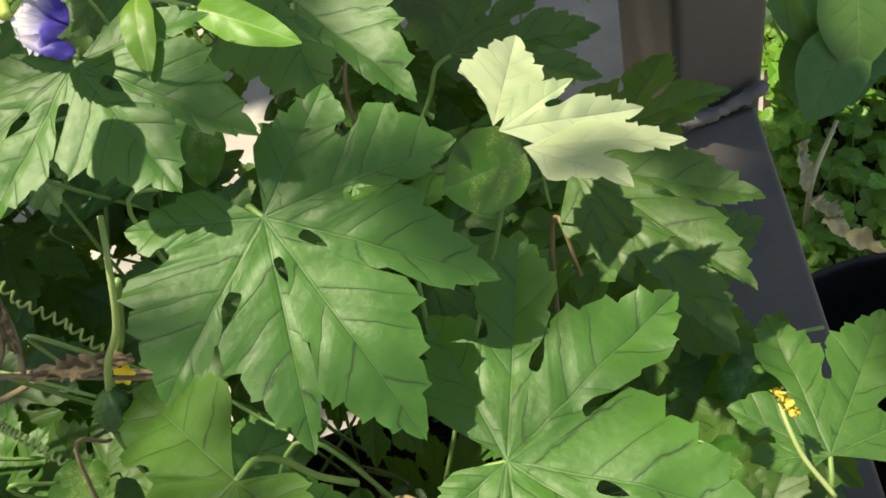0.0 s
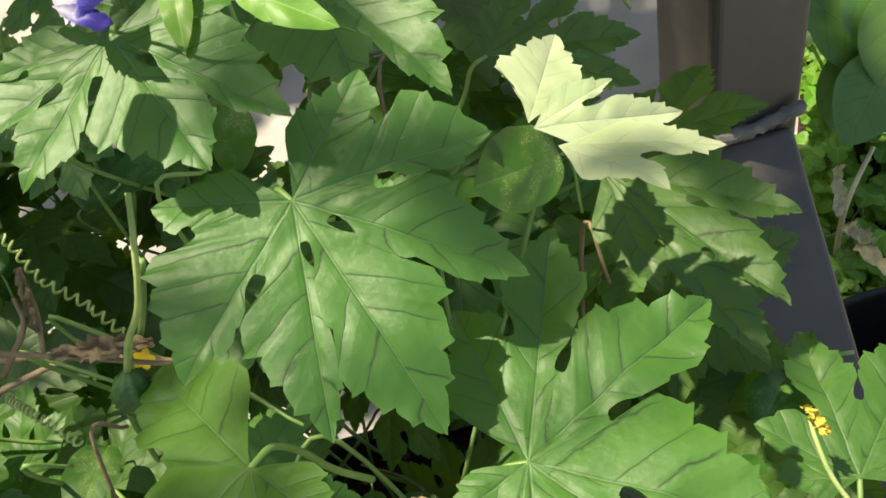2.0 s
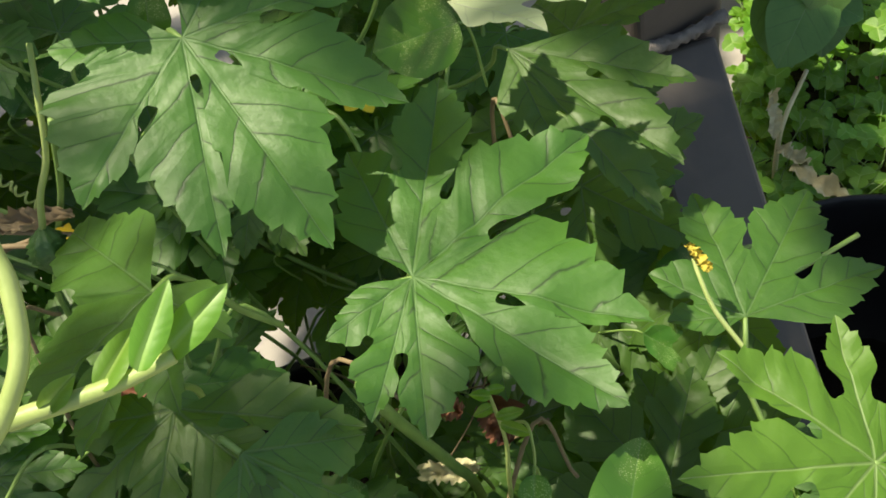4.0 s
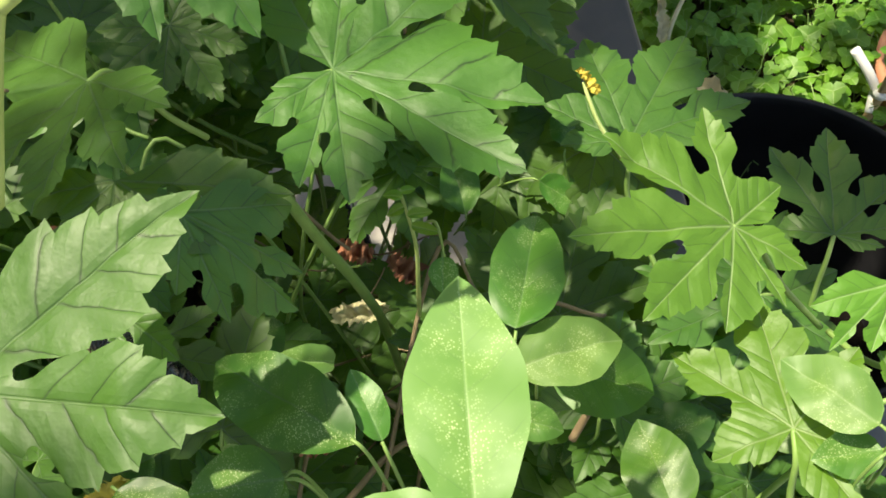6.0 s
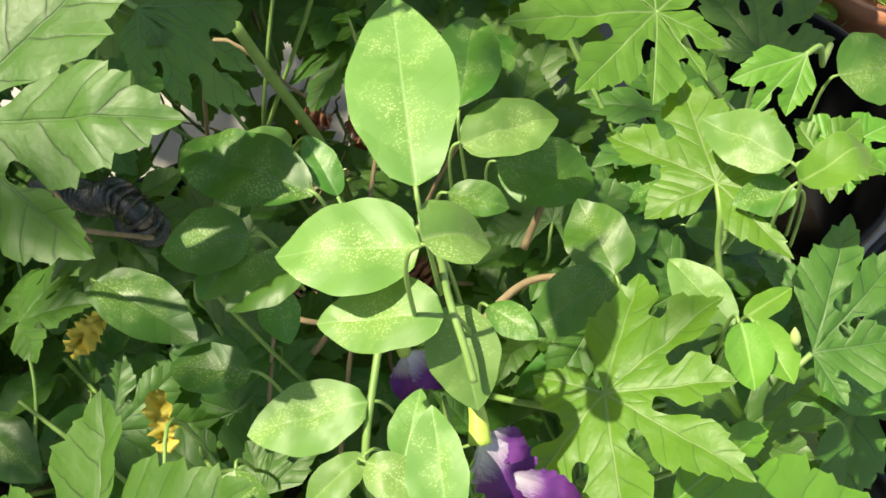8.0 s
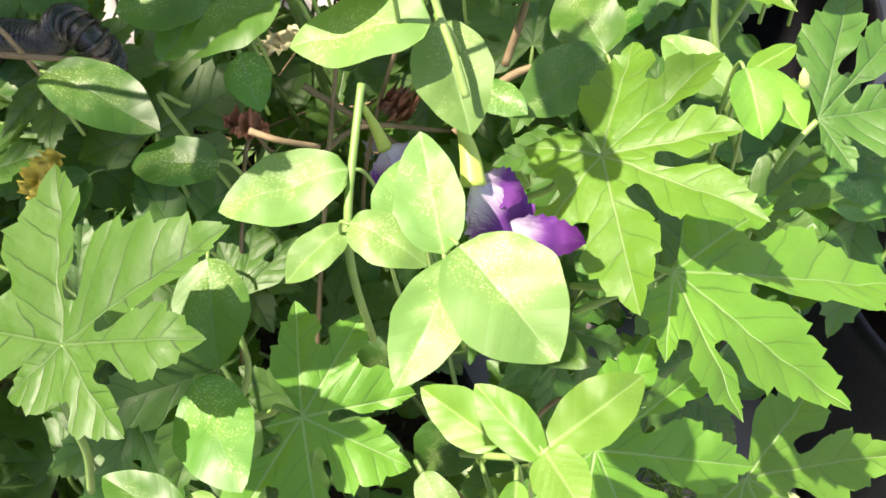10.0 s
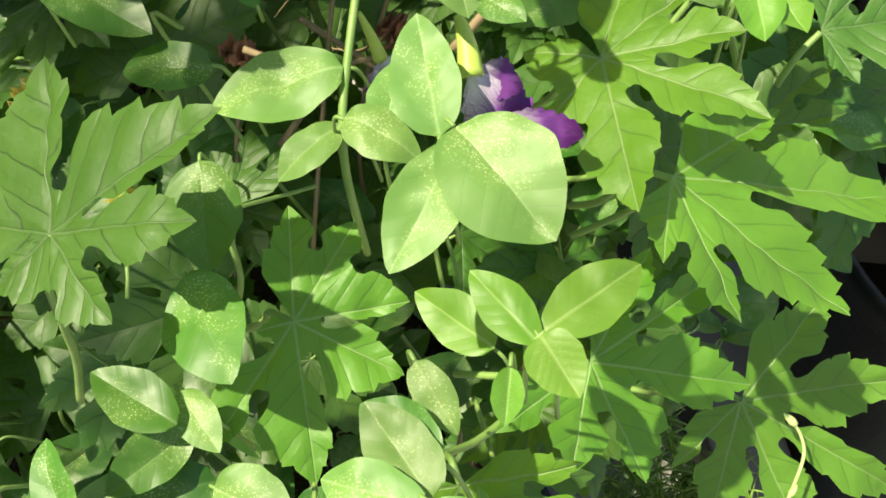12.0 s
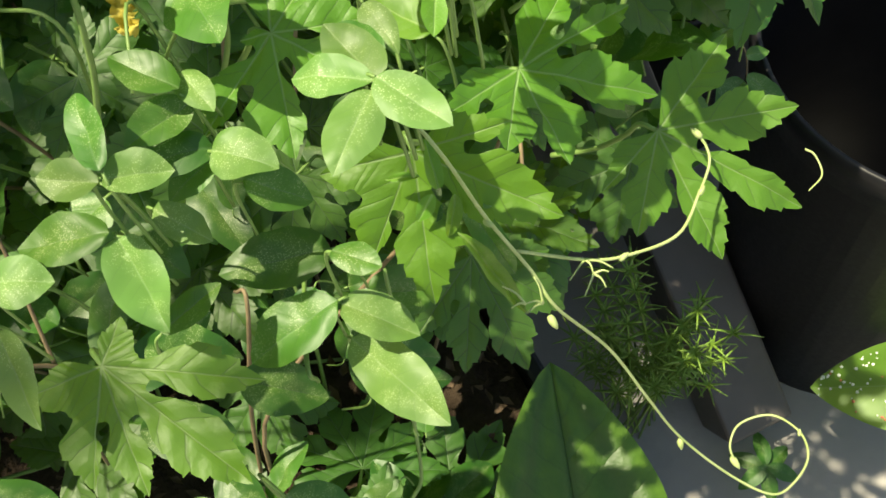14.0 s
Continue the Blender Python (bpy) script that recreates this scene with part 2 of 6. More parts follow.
YELLOW_PETAL = plain("yellow_petal", col(0.72, 0.46, 0.02), col(0.82, 0.58, 0.04), 90.0, 0.55, 0.2, 0.0004)
SPOT_WHITE = plain("white_spot", col(0.70, 0.74, 0.60), col(0.80, 0.82, 0.70), 300.0, 0.6, 0.1, 0.0002)
SPOT_RED = plain("red_spot", col(0.45, 0.12, 0.05), col(0.50, 0.18, 0.08), 300.0, 0.6, 0.1, 0.0002)
# near-black soil, much darker than the trough's
BLACK_SOIL = plain("black_soil", col(0.006, 0.005, 0.004), col(0.014, 0.011, 0.009), 60.0, 0.9, 0.8, 0.003, 5.0, gloss=0.1)
FRUIT = plain("gourd_fruit_skin", col(0.030, 0.085, 0.015), col(0.060, 0.140, 0.030), 120.0, 0.45, 0.3, 0.0006)
CALYX = plain("calyx_green", col(0.24, 0.36, 0.06), col(0.40, 0.50, 0.10), 90.0, 0.5, 0.2, 0.0004)
TENDRIL = plain("tendril_green", col(0.24, 0.32, 0.09), col(0.34, 0.42, 0.15), 90.0, 0.5, 0.2, 0.0004)
YELLOW_DRY = plain("yellow_withered_leaf", col(0.46, 0.36, 0.05), col(0.58, 0.48, 0.09), 60.0, 0.7, 0.4, 0.0008)
DRY_RED = plain("red_brown_leaf", col(0.17, 0.060, 0.035), col(0.27, 0.110, 0.060), 60.0, 0.75, 0.4, 0.0008)
PEA["pale"] = leaf_material("pea_leaf_pale", col(0.40, 0.50, 0.26), col(0.54, 0.62, 0.38), col(0.50, 0.58, 0.34), col(0.48, 0.60, 0.24), 0.35, 0.5, 7.0, 0.05, 0.2, grooves=0.08)

# ---- building helpers ----
def attach(ob, parent):
    """Hang a part under its thing. Under an Empty the part keeps its place in the world; under a mesh it is placed in the mesh's own space."""
    ob.parent = parent
    if parent.data is None:
        ob.matrix_parent_inverse = Matrix.Translation(-parent.location)


def mesh_object(name, verts, faces, mat, parent=None, label="", smooth=True):
    me = bpy.data.meshes.new(name)
    me.from_pydata([tuple(v) for v in verts], [], faces)
    me.materials.append(mat)
    if smooth:
        me.polygons.foreach_set("use_smooth", [True] * len(me.polygons))
    ob = new(name, me)
    if parent is not None:
        attach(ob, parent)
    if label:
        tagged(ob, label)
    return ob


def part(name, bm, mat, parent=None, label="", smooth=True):
    me = bpy.data.meshes.new(name)
    bm.to_mesh(me)
    bm.free()
    me.materials.append(mat)
    if smooth:
        me.polygons.foreach_set("use_smooth", [True] * len(me.polygons))
    ob = new(name, me)
    if parent is not None:
        attach(ob, parent)
    if label:
        tagged(ob, label)
    return ob


def thing(name, at, label, category, group="", kind=""):
    ob = new(name)
    ob.location = at
    ob.empty_display_size = 0.02
    return tagged(ob, label, category, group, kind)


def smooth_path(points, steps=8):
    """Points along a smooth curve through the given ones."""
    p = [Vector(q) for q in points]
    p = [p[0] * 2 - p[1]] + p + [p[-1] * 2 - p[-2]]
    out = []
    for i in range(1, len(p) - 2):
        a, b, c, d = p[i - 1:i + 3]
        for k in range(steps):
            s = k / steps
            out.append(0.5 * (2 * b + (c - a) * s + (2 * a - 5 * b + 4 * c - d) * s * s + (3 * b - a - 3 * c + d) * s ** 3))
    out.append(p[-2])
    return out


def tube_data(path, r0, r1=None, sides=7):
    """Vertices and faces of a round stem along a path, thinning from r0 to r1."""
    r1 = r0 if r1 is None else r1
    verts, faces, side = [], [], None
    for i, q in enumerate(path):
        d = (path[min(i + 1, len(path) - 1)] - path[max(i - 1, 0)]).normalized()
        side = (side - d * side.dot(d)) if side is not None else d.orthogonal()
        if side.length < 1e-6:
            side = d.orthogonal()
        side.normalize()
        other = d.cross(side)
        r = r0 + (r1 - r0) * i / max(1, len(path) - 1)
        for k in range(sides):
            a = 2 * math.pi * k / sides
            verts.append(q + (side * math.cos(a) + other * math.sin(a)) * r)
    for i in range(len(path) - 1):
        for k in range(sides):
            k2 = (k + 1) % sides
            faces.append((i * sides + k, i * sides + k2, (i + 1) * sides + k2, (i + 1) * sides + k))
    faces.append(tuple(range(sides))[::-1])
    faces.append(tuple((len(path) - 1) * sides + k for k in range(sides)))
    return verts, faces


def stem(name, points, r0, r1=None, mat=None, parent=None, label="", steps=8, sides=7):
    v, f = tube_data(smooth_path(points, steps), r0, r1, sides)
    return mesh_object(name, v, f, mat or STEM, parent, label)


def blade(edges, cross=4):
    """Blade mesh data out of half lobes. edges: for each half, (axis angle, axis length, side, [(along, across), ...]) in metres, the
    edge running from the leaf's foot to the lobe's tip. Returns 2D points, faces, vein and metric coordinates."""
    pts, faces, vein, met, index = [], [], [], [], {}

    def vertex(x, y, uu, vv, al, ac):
        key = (round(x, 5), round(y, 5))
        if key not in index:
            index[key] = len(pts)
            pts.append((x, y, ac))
        return index[key], (uu, vv), (al / 0.02, ac / 0.02)

    for ang, length, sgn, edge in edges:
        ca, sa = math.cos(ang), math.sin(ang)
        raw = [max(0.0, min(length, al - 0.85 * ac)) for al, ac in edge]
        run = [sum(raw[max(0, i - 3):i + 4]) / len(raw[max(0, i - 3):i + 4]) for i in range(len(raw))]
        axis, last = [], 0.0
        for i, q in enumerate(run):
            last = max(last, q) if i else 0.0
            axis.append(last if i < len(run) - 1 else length)
        rows = []
        for (al, ac), s in zip(edge, axis):
            row = []
            for j in range(cross + 1):
                v = j / cross
                a, c = s + (al - s) * v, ac * v
                row.append(vertex(ca * a - sa * c * sgn, sa * a + ca * c * sgn, s / length, v * sgn, a, c * sgn))
            rows.append(row)
        for r0, r1 in zip(rows, rows[1:]):
            for j in range(cross):
                quad = [r0[j], r1[j], r1[j + 1], r0[j + 1]]
                if sgn < 0:
                    quad.reverse()
                seen, ring = set(), []
                for q in quad:
                    if q[0] not in seen:
                        seen.add(q[0])
                        ring.append(q)
                if len(ring) >= 3:
                    faces.append(tuple(q[0] for q in ring))
                    vein.append([q[1] for q in ring])
                    met.append([q[2] for q in ring])
    return pts, faces, vein, met


def blade_object(name, base, normal, edges, shape, mat, parent, label, rng, cross=4):
    """Link a blade whose plane has the given normal; shape(x, y, across) lifts each point out of the plane."""
    pts, faces, vein, met = blade(edges, cross)
    n = Vector(normal).normalized()
    y = (Vector((0, 1, 0)) - n * n.y).normalized()
    x = y.cross(n)
    verts = [(px, py, shape(px, py, ac)) for px, py, ac in pts]
    me = bpy.data.meshes.new(name)
    me.from_pydata(verts, [], faces)
    for lname, data in (("vein", vein), ("metric", met)):
        layer = me.uv_layers.new(name=lname)
        flat = [c for face in data for q in face for c in q]
        layer.data.foreach_set("uv", flat)
    me.materials.append(mat)
    me.polygons.foreach_set("use_smooth", [True] * len(me.polygons))
    ob = new(name, me)
    ob.matrix_basis = Matrix.Translation(base) @ Matrix((x, y, n)).transposed().to_4x4()
    if parent is not None:
        attach(ob, parent)
    if label:
        tagged(ob, label)
    return ob


def toothed(length, start, rng, teeth=3):
    """One side of a gourd lobe from its shoulder out to the tip: (along, across); pointed teeth that lean forward, each on a swelling edge."""
    a0, w = start
    run = length - a0
    cuts = [0.0] + [(k + rng.uniform(-0.16, 0.10)) / teeth for k in range(1, teeth)] + [1.0]

    def base(t):
        return w * max(0.0, 1 - t ** 1.22)

    out = [(a0, w)]
    for k in range(teeth):
        t0, t1 = cuts[k], cuts[k + 1]
        size = rng.uniform(0.75, 1.25)
        last = k == teeth - 1
        for s, lift in ((0.22, 0.01), (0.45, 0.055), (0.66, 0.075), (0.82, 0.095)):
            t = t0 + (t1 - t0) * s
            grow = lift * (1.0 - 0.5 * t) * size * (0.6 if last else 1.0)
            out.append((a0 + run * t, base(t) + w * grow + 0.010 * run * s * (0 if last else size)))
        if not last:
            t = t0 + (t1 - t0) * 0.97
            out.append((a0 + run * (t + 0.012), base(t) + w * 0.17 * (1 - 0.45 * t) * size + 0.016 * run * size))
            out.append((a0 + run * (t1 + 0.012), base(t1) - w * 0.075 * size))
    out.append((a0 + run * 0.955, 0.030 * run))
    out.append((length, 0.0))
    return [(min(p, length), max(0.0, q)) for p, q in out]


LEAF_COUNT = [0]


def gourd_edges(lobes, sinuses, rng, wide=0.46, hole=0.10, near=0.95):
    """Half lobes of a palmate leaf. lobes: (degrees, mm) of each tip, counter-clockwise; sinuses: (degrees, mm) of the foot of each gap
    between two lobes. The gaps start round, then the lobes lean together again; the gap after the last lobe is open to the leaf's foot."""
    tips = [(radians(a), l / 1000.0) for a, l in lobes]
    k = len(tips)
    gaps = []
    for i in range(k - 1):
        (a0, l0), (a1, l1) = tips[i], tips[i + 1]
        if sinuses:
            sa, sr = radians(sinuses[i][0]), sinuses[i][1] / 1000.0
        else:
            sa, sr = (a0 + a1) / 2, rng.uniform(0.36, 0.50) * min(l0, l1)
        sa = min(max(sa, a0 + 0.22 * (a1 - a0)), a0 + 0.78 * (a1 - a0))
        gaps.append((sa, min(sr, 0.72 * min(l0, l1))))
    edges = []
    for i, (ang, length) in enumerate(tips):
        for sgn, gi in ((1, i), (-1, i - 1)):
            if gi < 0 or gi >= k - 1:
                w = length * (0.33 if k == 1 else 0.25)
                line = [(0, 0), (length * 0.06, length * 0.03), (length * 0.15, length * 0.085), (length * 0.25, length * 0.15), (length * 0.34, length * 0.21)]
                edges.append((ang, length, sgn, line + toothed(length, (length * 0.42, w), rng, 4 if length > 0.04 else 3)))
                continue
            sa, sr = gaps[gi]
            d = min(abs(sa - ang), 1.25)
            px, py = sr * math.cos(d), sr * math.sin(d)
            rest = length - px
            lean = math.tan(min(d, 1.1)) * near
            h = px + min(rest * 0.38, 0.0105)
            m = min(max(h, length * wide / (wide + lean)), 0.72 * length) if lean * h < wide * rest else h
            h = min(h, m)
            wh, w = (max(0.10 * rest, min(wide * rest + 0.25 * py, lean * q)) for q in (h, m))
            line = [(px * q, py * q) for q in (0, 0.25, 0.5, 0.75, 1.0)]
            deep = min(hole * rest, 0.0021) * rng.uniform(0.75, 1.2)
            for q in (0.02, 0.06, 0.12, 0.20, 0.32, 0.45, 0.58, 0.70, 0.82, 0.92):
                fade = min(1.0, max(0.0, (q - 0.40) / 0.58))
                bow = math.sqrt(1 - (1 - min(q / 0.20, 1.0)) ** 2) * (1 - fade * fade * (3 - 2 * fade))
                line.append((px + (h - px) * q, max(0.10 * py, py + (wh - py) * q - deep * bow)))
            if m - h > 0.002:
                line += [(h, wh), (h + (m - h) * 0.45, wh + (w - wh) * 0.5), (h + (m - h) * 0.55, wh + (w - wh) * 0.5 - 0.02 * rest)]
            edges.append((ang, length, sgn, line + toothed(length, (m, w), rng, 4 if length - m > 0.021 else 3 if length - m > 0.011 else 2)))
    return edges


def gourd_leaf(base, normal, lobes, sinuses=(), look_kind="mature", droop=0.1, label="", parent=None, petiole=True, lift=0.22, close=0.0):
    """A palmate, toothed bitter gourd leaf. lobes: (degrees round the normal, length in mm); sinuses: the same for the gaps between them."""
    LEAF_COUNT[0] += 1
    rng = random.Random(100 + LEAF_COUNT[0])
    parent = parent or gourd_vine
    wide, hole, near = {"mature": (0.56, 0.115, 0.99), "pale": (0.33, 0.04, 0.8)}.get(look_kind, (0.46, 0.12, 0.86))
    edges = gourd_edges(lobes, sinuses, rng, wide, hole, close or near)
    far = max(l for a, l in lobes) / 1000.0
    off = rng.uniform(0, 50)

    def shape(x, y, ac):
        r = math.hypot(x, y)
        wave = noise.noise(Vector((x * 55 + off, y * 55, off))) * 0.0030 * min(1, r / far * 1.4) + noise.noise(Vector((x * 160, y * 160 + off, 3.1))) * 0.0011
        return -droop * r * r / far + lift * abs(ac) * min(1.0, r / far * 1.8) - 9.0 * ac * ac + wave + 0.02 * r

    ob = blade_object("leaf", base, normal, edges, shape, GOURD[look_kind], parent, label, rng)
    if petiole:
        mx = sum(math.cos(radians(a)) * l for a, l in lobes)
        my = sum(math.sin(radians(a)) * l for a, l in lobes)
        back = Vector((-mx, -my, 0)).normalized() if math.hypot(mx, my) > 1e-6 else Vector((0, -1, 0))
        m = ob.matrix_basis
        p0 = Vector((0, 0, -0.0006))
        side = Vector((rng.uniform(-0.008, 0.008), rng.uniform(-0.008, 0.008), 0))
        down = (m.to_3x3().inverted() @ Vector((0, 0, -1)))
        pts = [p0, p0 + back * 0.008 + down * 0.004, p0 + back * 0.014 + down * 0.018, p0 + back * 0.024 + down * 0.036 + side, p0 + back * 0.040 + down * 0.055 + side * 2.5]
        stem("petiole", pts, 0.0009, 0.0012, STEM, ob)
    return ob


def oval_edges(length, width):
    edges = []
    for sgn in (1, -1):
        edge = [(0.0, 0.0)]
        for k in range(1, 15):
            s = k / 15
            prof = math.sin(math.pi * s ** 0.92) ** 0.72
            edge.append((length * s, width / 2 * prof))
        edge.append((length, 0.0))
        edges.append((0.0, length, sgn, edge))
    return edges


def pea_leaflet(base, normal, turn, length, width, look_kind="green", fold=0.12, curl=0.1, label="", parent=None, stalk=True):
    """An oval butterfly pea leaflet. turn: degrees round the normal; length and width in mm."""
    LEAF_COUNT[0] += 1
    rng = random.Random(900 + LEAF_COUNT[0])
    parent = parent or pea_vine
    length, width, off = length / 1000.0, width / 1000.0, rng.uniform(0, 40)
    edges, belly = [], rng.uniform(0.78, 0.98)
    for sgn in (1, -1):
        share, wob = rng.uniform(0.90, 1.10), rng.uniform(0, 6.28)
        edge = [(0.0, 0.0)]
        for k in range(1, 22):
            t = k / 22
            prof = math.sin(math.pi * t ** belly) ** (0.52 + 0.24 * t) * (1 + 0.030 * math.sin(9 * t + wob) + 0.018 * math.sin(23 * t + wob * 2))
            edge.append((length * t, width / 2 * share * prof))
        edges.append((radians(turn), length, sgn, edge + [(length, 0.0)]))
    ca, sa = math.cos(radians(turn)), math.sin(radians(turn))
    fold, curl, twist = fold * rng.uniform(1.2, 3.0), curl * rng.uniform(0.3, 2.2), rng.uniform(-3.5, 3.5)

    def shape(x, y, ac):
        al = x * ca + y * sa
        s = al / length
        wave = noise.noise(Vector((x * 70 + off, y * 70, off))) * 0.0034 + noise.noise(Vector((x * 170 + off, y * 170, off))) * 0.0010
        return fold * abs(ac) - curl * length * s * s - fold * 0.5 * ac * ac / (width * 0.5) + wave + twist * ac * al

    ob = blade_object("leaflet", base, normal, edges, shape, PEA[look_kind], parent, label, rng)
    if stalk:
        m = ob.matrix_basis.to_3x3().inverted()
        d, down = Vector((-ca, -sa, 0)), m @ Vector((0, 0, -1))
        stem("petiole", [Vector((0, 0, -0.0003)), d * 0.003 + down * 0.002, d * 0.005 + down * 0.012, d * 0.006 + down * 0.035], 0.0005, 0.0006, STEM, ob, steps=5, sides=6)
    return ob

# ---- the place ----
def box_mesh(sx, sy, sz, bevel, segs=2):
    bm = bmesh.new()
    bmesh.ops.create_cube(bm, size=1.0)
    bmesh.ops.scale(bm, vec=(sx, sy, sz), verts=bm.verts)
    if bevel:
        bmesh.ops.bevel(bm, geom=bm.edges[:], offset=bevel, segments=segs, affect="EDGES", profile=0.5)
    return bm


def lathe(profile, sides=48):
    """A turned mesh from (radius, height) pairs; radius 0 closes it."""
    bm = bmesh.new()
    rings = []
    for r, z in profile:
        if r < 1e-6:
            rings.append([bm.verts.new((0, 0, z))])
        else:
            rings.append([bm.verts.new((r * math.cos(2 * math.pi * k / sides), r * math.sin(2 * math.pi * k / sides), z)) for k in range(sides)])
    for a, b in zip(rings, rings[1:]):
        for k in range(sides):
            k2 = (k + 1) % sides
            ring = [a[k % len(a)], a[k2 % len(a)], b[k2 % len(b)], b[k % len(b)]]
            ring = list(dict.fromkeys(ring))
            if len(ring) >= 3:
                bm.faces.new(ring)
    bmesh.ops.recalc_face_normals(bm, faces=bm.faces[:])
    return bm


def ground_sheet():
    bm = bmesh.new()
    bmesh.ops.create_grid(bm, x_segments=80, y_segments=80, size=1.0)
    for v in bm.verts:
        s = max(abs(v.co.x), abs(v.co.y))
        v.co *= 2.0 if s < 0.7 else 2.0 + (s - 0.7) / 0.3 * 60
        v.co.z = noise.noise(v.co * 2.0) * 0.006 if v.co.length < 4 else 0.0
    ob = part("ground", bm, CONCRETE)
    return tagged(ob, "worn grey concrete floor, partly sunlit beyond the plants", "floor", kind="structure")


ground = ground_sheet()


def garden_wall():
    bm = box_mesh(9.0, 0.15, 2.4, 0.004)
    bm.transform(Matrix.Translation((0.0, 2.6, 1.2)))
    ob = part("wall_north", bm, WALL, smooth=False)
    tagged(ob, "plain beige rendered garden wall behind the plants", "wall", kind="structure")
    bm = box_mesh(0.15, 9.0, 2.4, 0.004)
    bm.transform(Matrix.Translation((-2.4, -1.98, 1.2)))
    ob = part("wall_west", bm, WALL, smooth=False)
    tagged(ob, "plain beige rendered garden wall beside the plants", "wall", kind="structure")


garden_wall()


def steel_frame():
    """Square tube post with a sloping brace welded to it, painted brown-grey."""
    frame_ob = thing("steel_frame", (0.199, 0.433, 0.0), "brown-grey painted square steel tube post with welded sloping brace", "frame")
    bm = box_mesh(0.068, 0.066, 2.5, 0.006, 4)
    bm.transform(Matrix.Translation((0.196, 0.433, 1.25)) @ pose(0, 0, 0, 0, 0, 11))
    part("post", bm, PAINT, frame_ob, smooth=False)
    a, b = Vector((0.196, 0.415, 0.425)), Vector((0.164, -0.165, 0.022))
    d = b - a
    bm = box_mesh(0.060, d.length, 0.060, 0.004, 3)
    z = d.normalized()
    x = z.cross(Vector((0, 0, 1))).normalized()
    up = x.cross(z)
    m = Matrix((x, z, up)).transposed().to_4x4()
    m.translation = (a + b) / 2
    bm.transform(m)
    part("brace", bm, PAINT, frame_ob, smooth=False)
    bm = box_mesh(0.05, 2.70, 0.05, 0.003, 2)
    bm.transform(Matrix.Translation((0.199, 1.16, 2.045)))
    part("beam", bm, PAINT, frame_ob, smooth=False)
    rng = random.Random(5)
    verts, faces = [], []
    run = [Vector((0.1665, 0.405, 0.466)), Vector((0.172, 0.394, 0.462)), Vector((0.19, 0.394, 0.459)), Vector((0.21, 0.396, 0.459)), Vector((0.231, 0.398, 0.462))]
    path = smooth_path(run, 8)
    v, f = tube_data(path, 0.0046, 0.0046, 9)
    v = [p + Vector((rng.uniform(-1, 1), rng.uniform(-1, 1), rng.uniform(-1, 1))) * 0.0014 for p in v]
    mesh_object("weld", v, f, WELD, frame_ob, "rough painted weld bead")
    return frame_ob


steel_frame()


def black_pot(at, r, h, label):
    pot = thing("plant_pot", at, label, "pot", "black pots")
    t = 0.006
    prof = [(0.0, 0.0), (r * 0.93, 0.0), (r * 0.97, h - 0.035), (r * 1.0, h - 0.034), (r * 1.03, h - 0.006), (r * 1.02, h - 0.001), (r * 1.0, h),
            (r * 0.985, h - 0.002), (r * 0.975, h - 0.010), (r * 0.95, h - 0.034), (r * 0.90, 0.012), (0.0, 0.012)]
    bm = lathe(prof, 64)
    bm.transform(Matrix.Translation(at))
    part("shell", bm, POT, pot)
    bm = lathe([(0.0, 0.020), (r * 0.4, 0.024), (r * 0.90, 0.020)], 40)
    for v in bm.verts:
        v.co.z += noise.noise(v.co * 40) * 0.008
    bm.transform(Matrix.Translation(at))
    part("soil", bm, BLACK_SOIL, pot, "black soil at the bottom of the pot")
    return pot


black_pot((0.300, 0.235, 0.0), 0.150, 0.230, "large black plastic plant pot with dark empty inside")
black_pot((0.319, -0.0855, 0.0), 0.1275, 0.365, "tall black plastic plant pot standing on concrete")


def planter():
    """The long trough in which the vines root."""
    box = thing("planter_trough", (-0.17, 0.09, 0.0), "dark plastic planter trough full of brown soil and litter", "planter")
    x0, x1, y0, y1, h, t = -0.42, -0.010, -0.215, 0.36, 0.29, 0.012
    for cx, cy, sx, sy in (((x0 + x1) / 2, y0, x1 - x0, t), ((x0 + x1) / 2, y1, x1 - x0, t), (x0, (y0 + y1) / 2, t, y1 - y0 - t), (x1, (y0 + y1) / 2, t, y1 - y0 - t)):
        bm = box_mesh(sx, sy, h, 0.003)
        bm.transform(Matrix.Translation((cx, cy, h / 2)))
        part("side_panel", bm, POT, box, smooth=False)
    bm = bmesh.new()
    bmesh.ops.create_grid(bm, x_segments=60, y_segments=80, size=0.5)
    for v in bm.verts:
        v.co.x = (x0 + x1) / 2 + v.co.x * (x1 - x0 - 0.016)
        v.co.y = (y0 + y1) / 2 + v.co.y * (y1 - y0 - 0.016)
        v.co.z = 0.268 + noise.noise(v.co * 14) * 0.012 + noise.noise(v.co * 55) * 0.006
    part("soil", bm, SOIL, box, "loose dark brown soil")
    return box


planter()


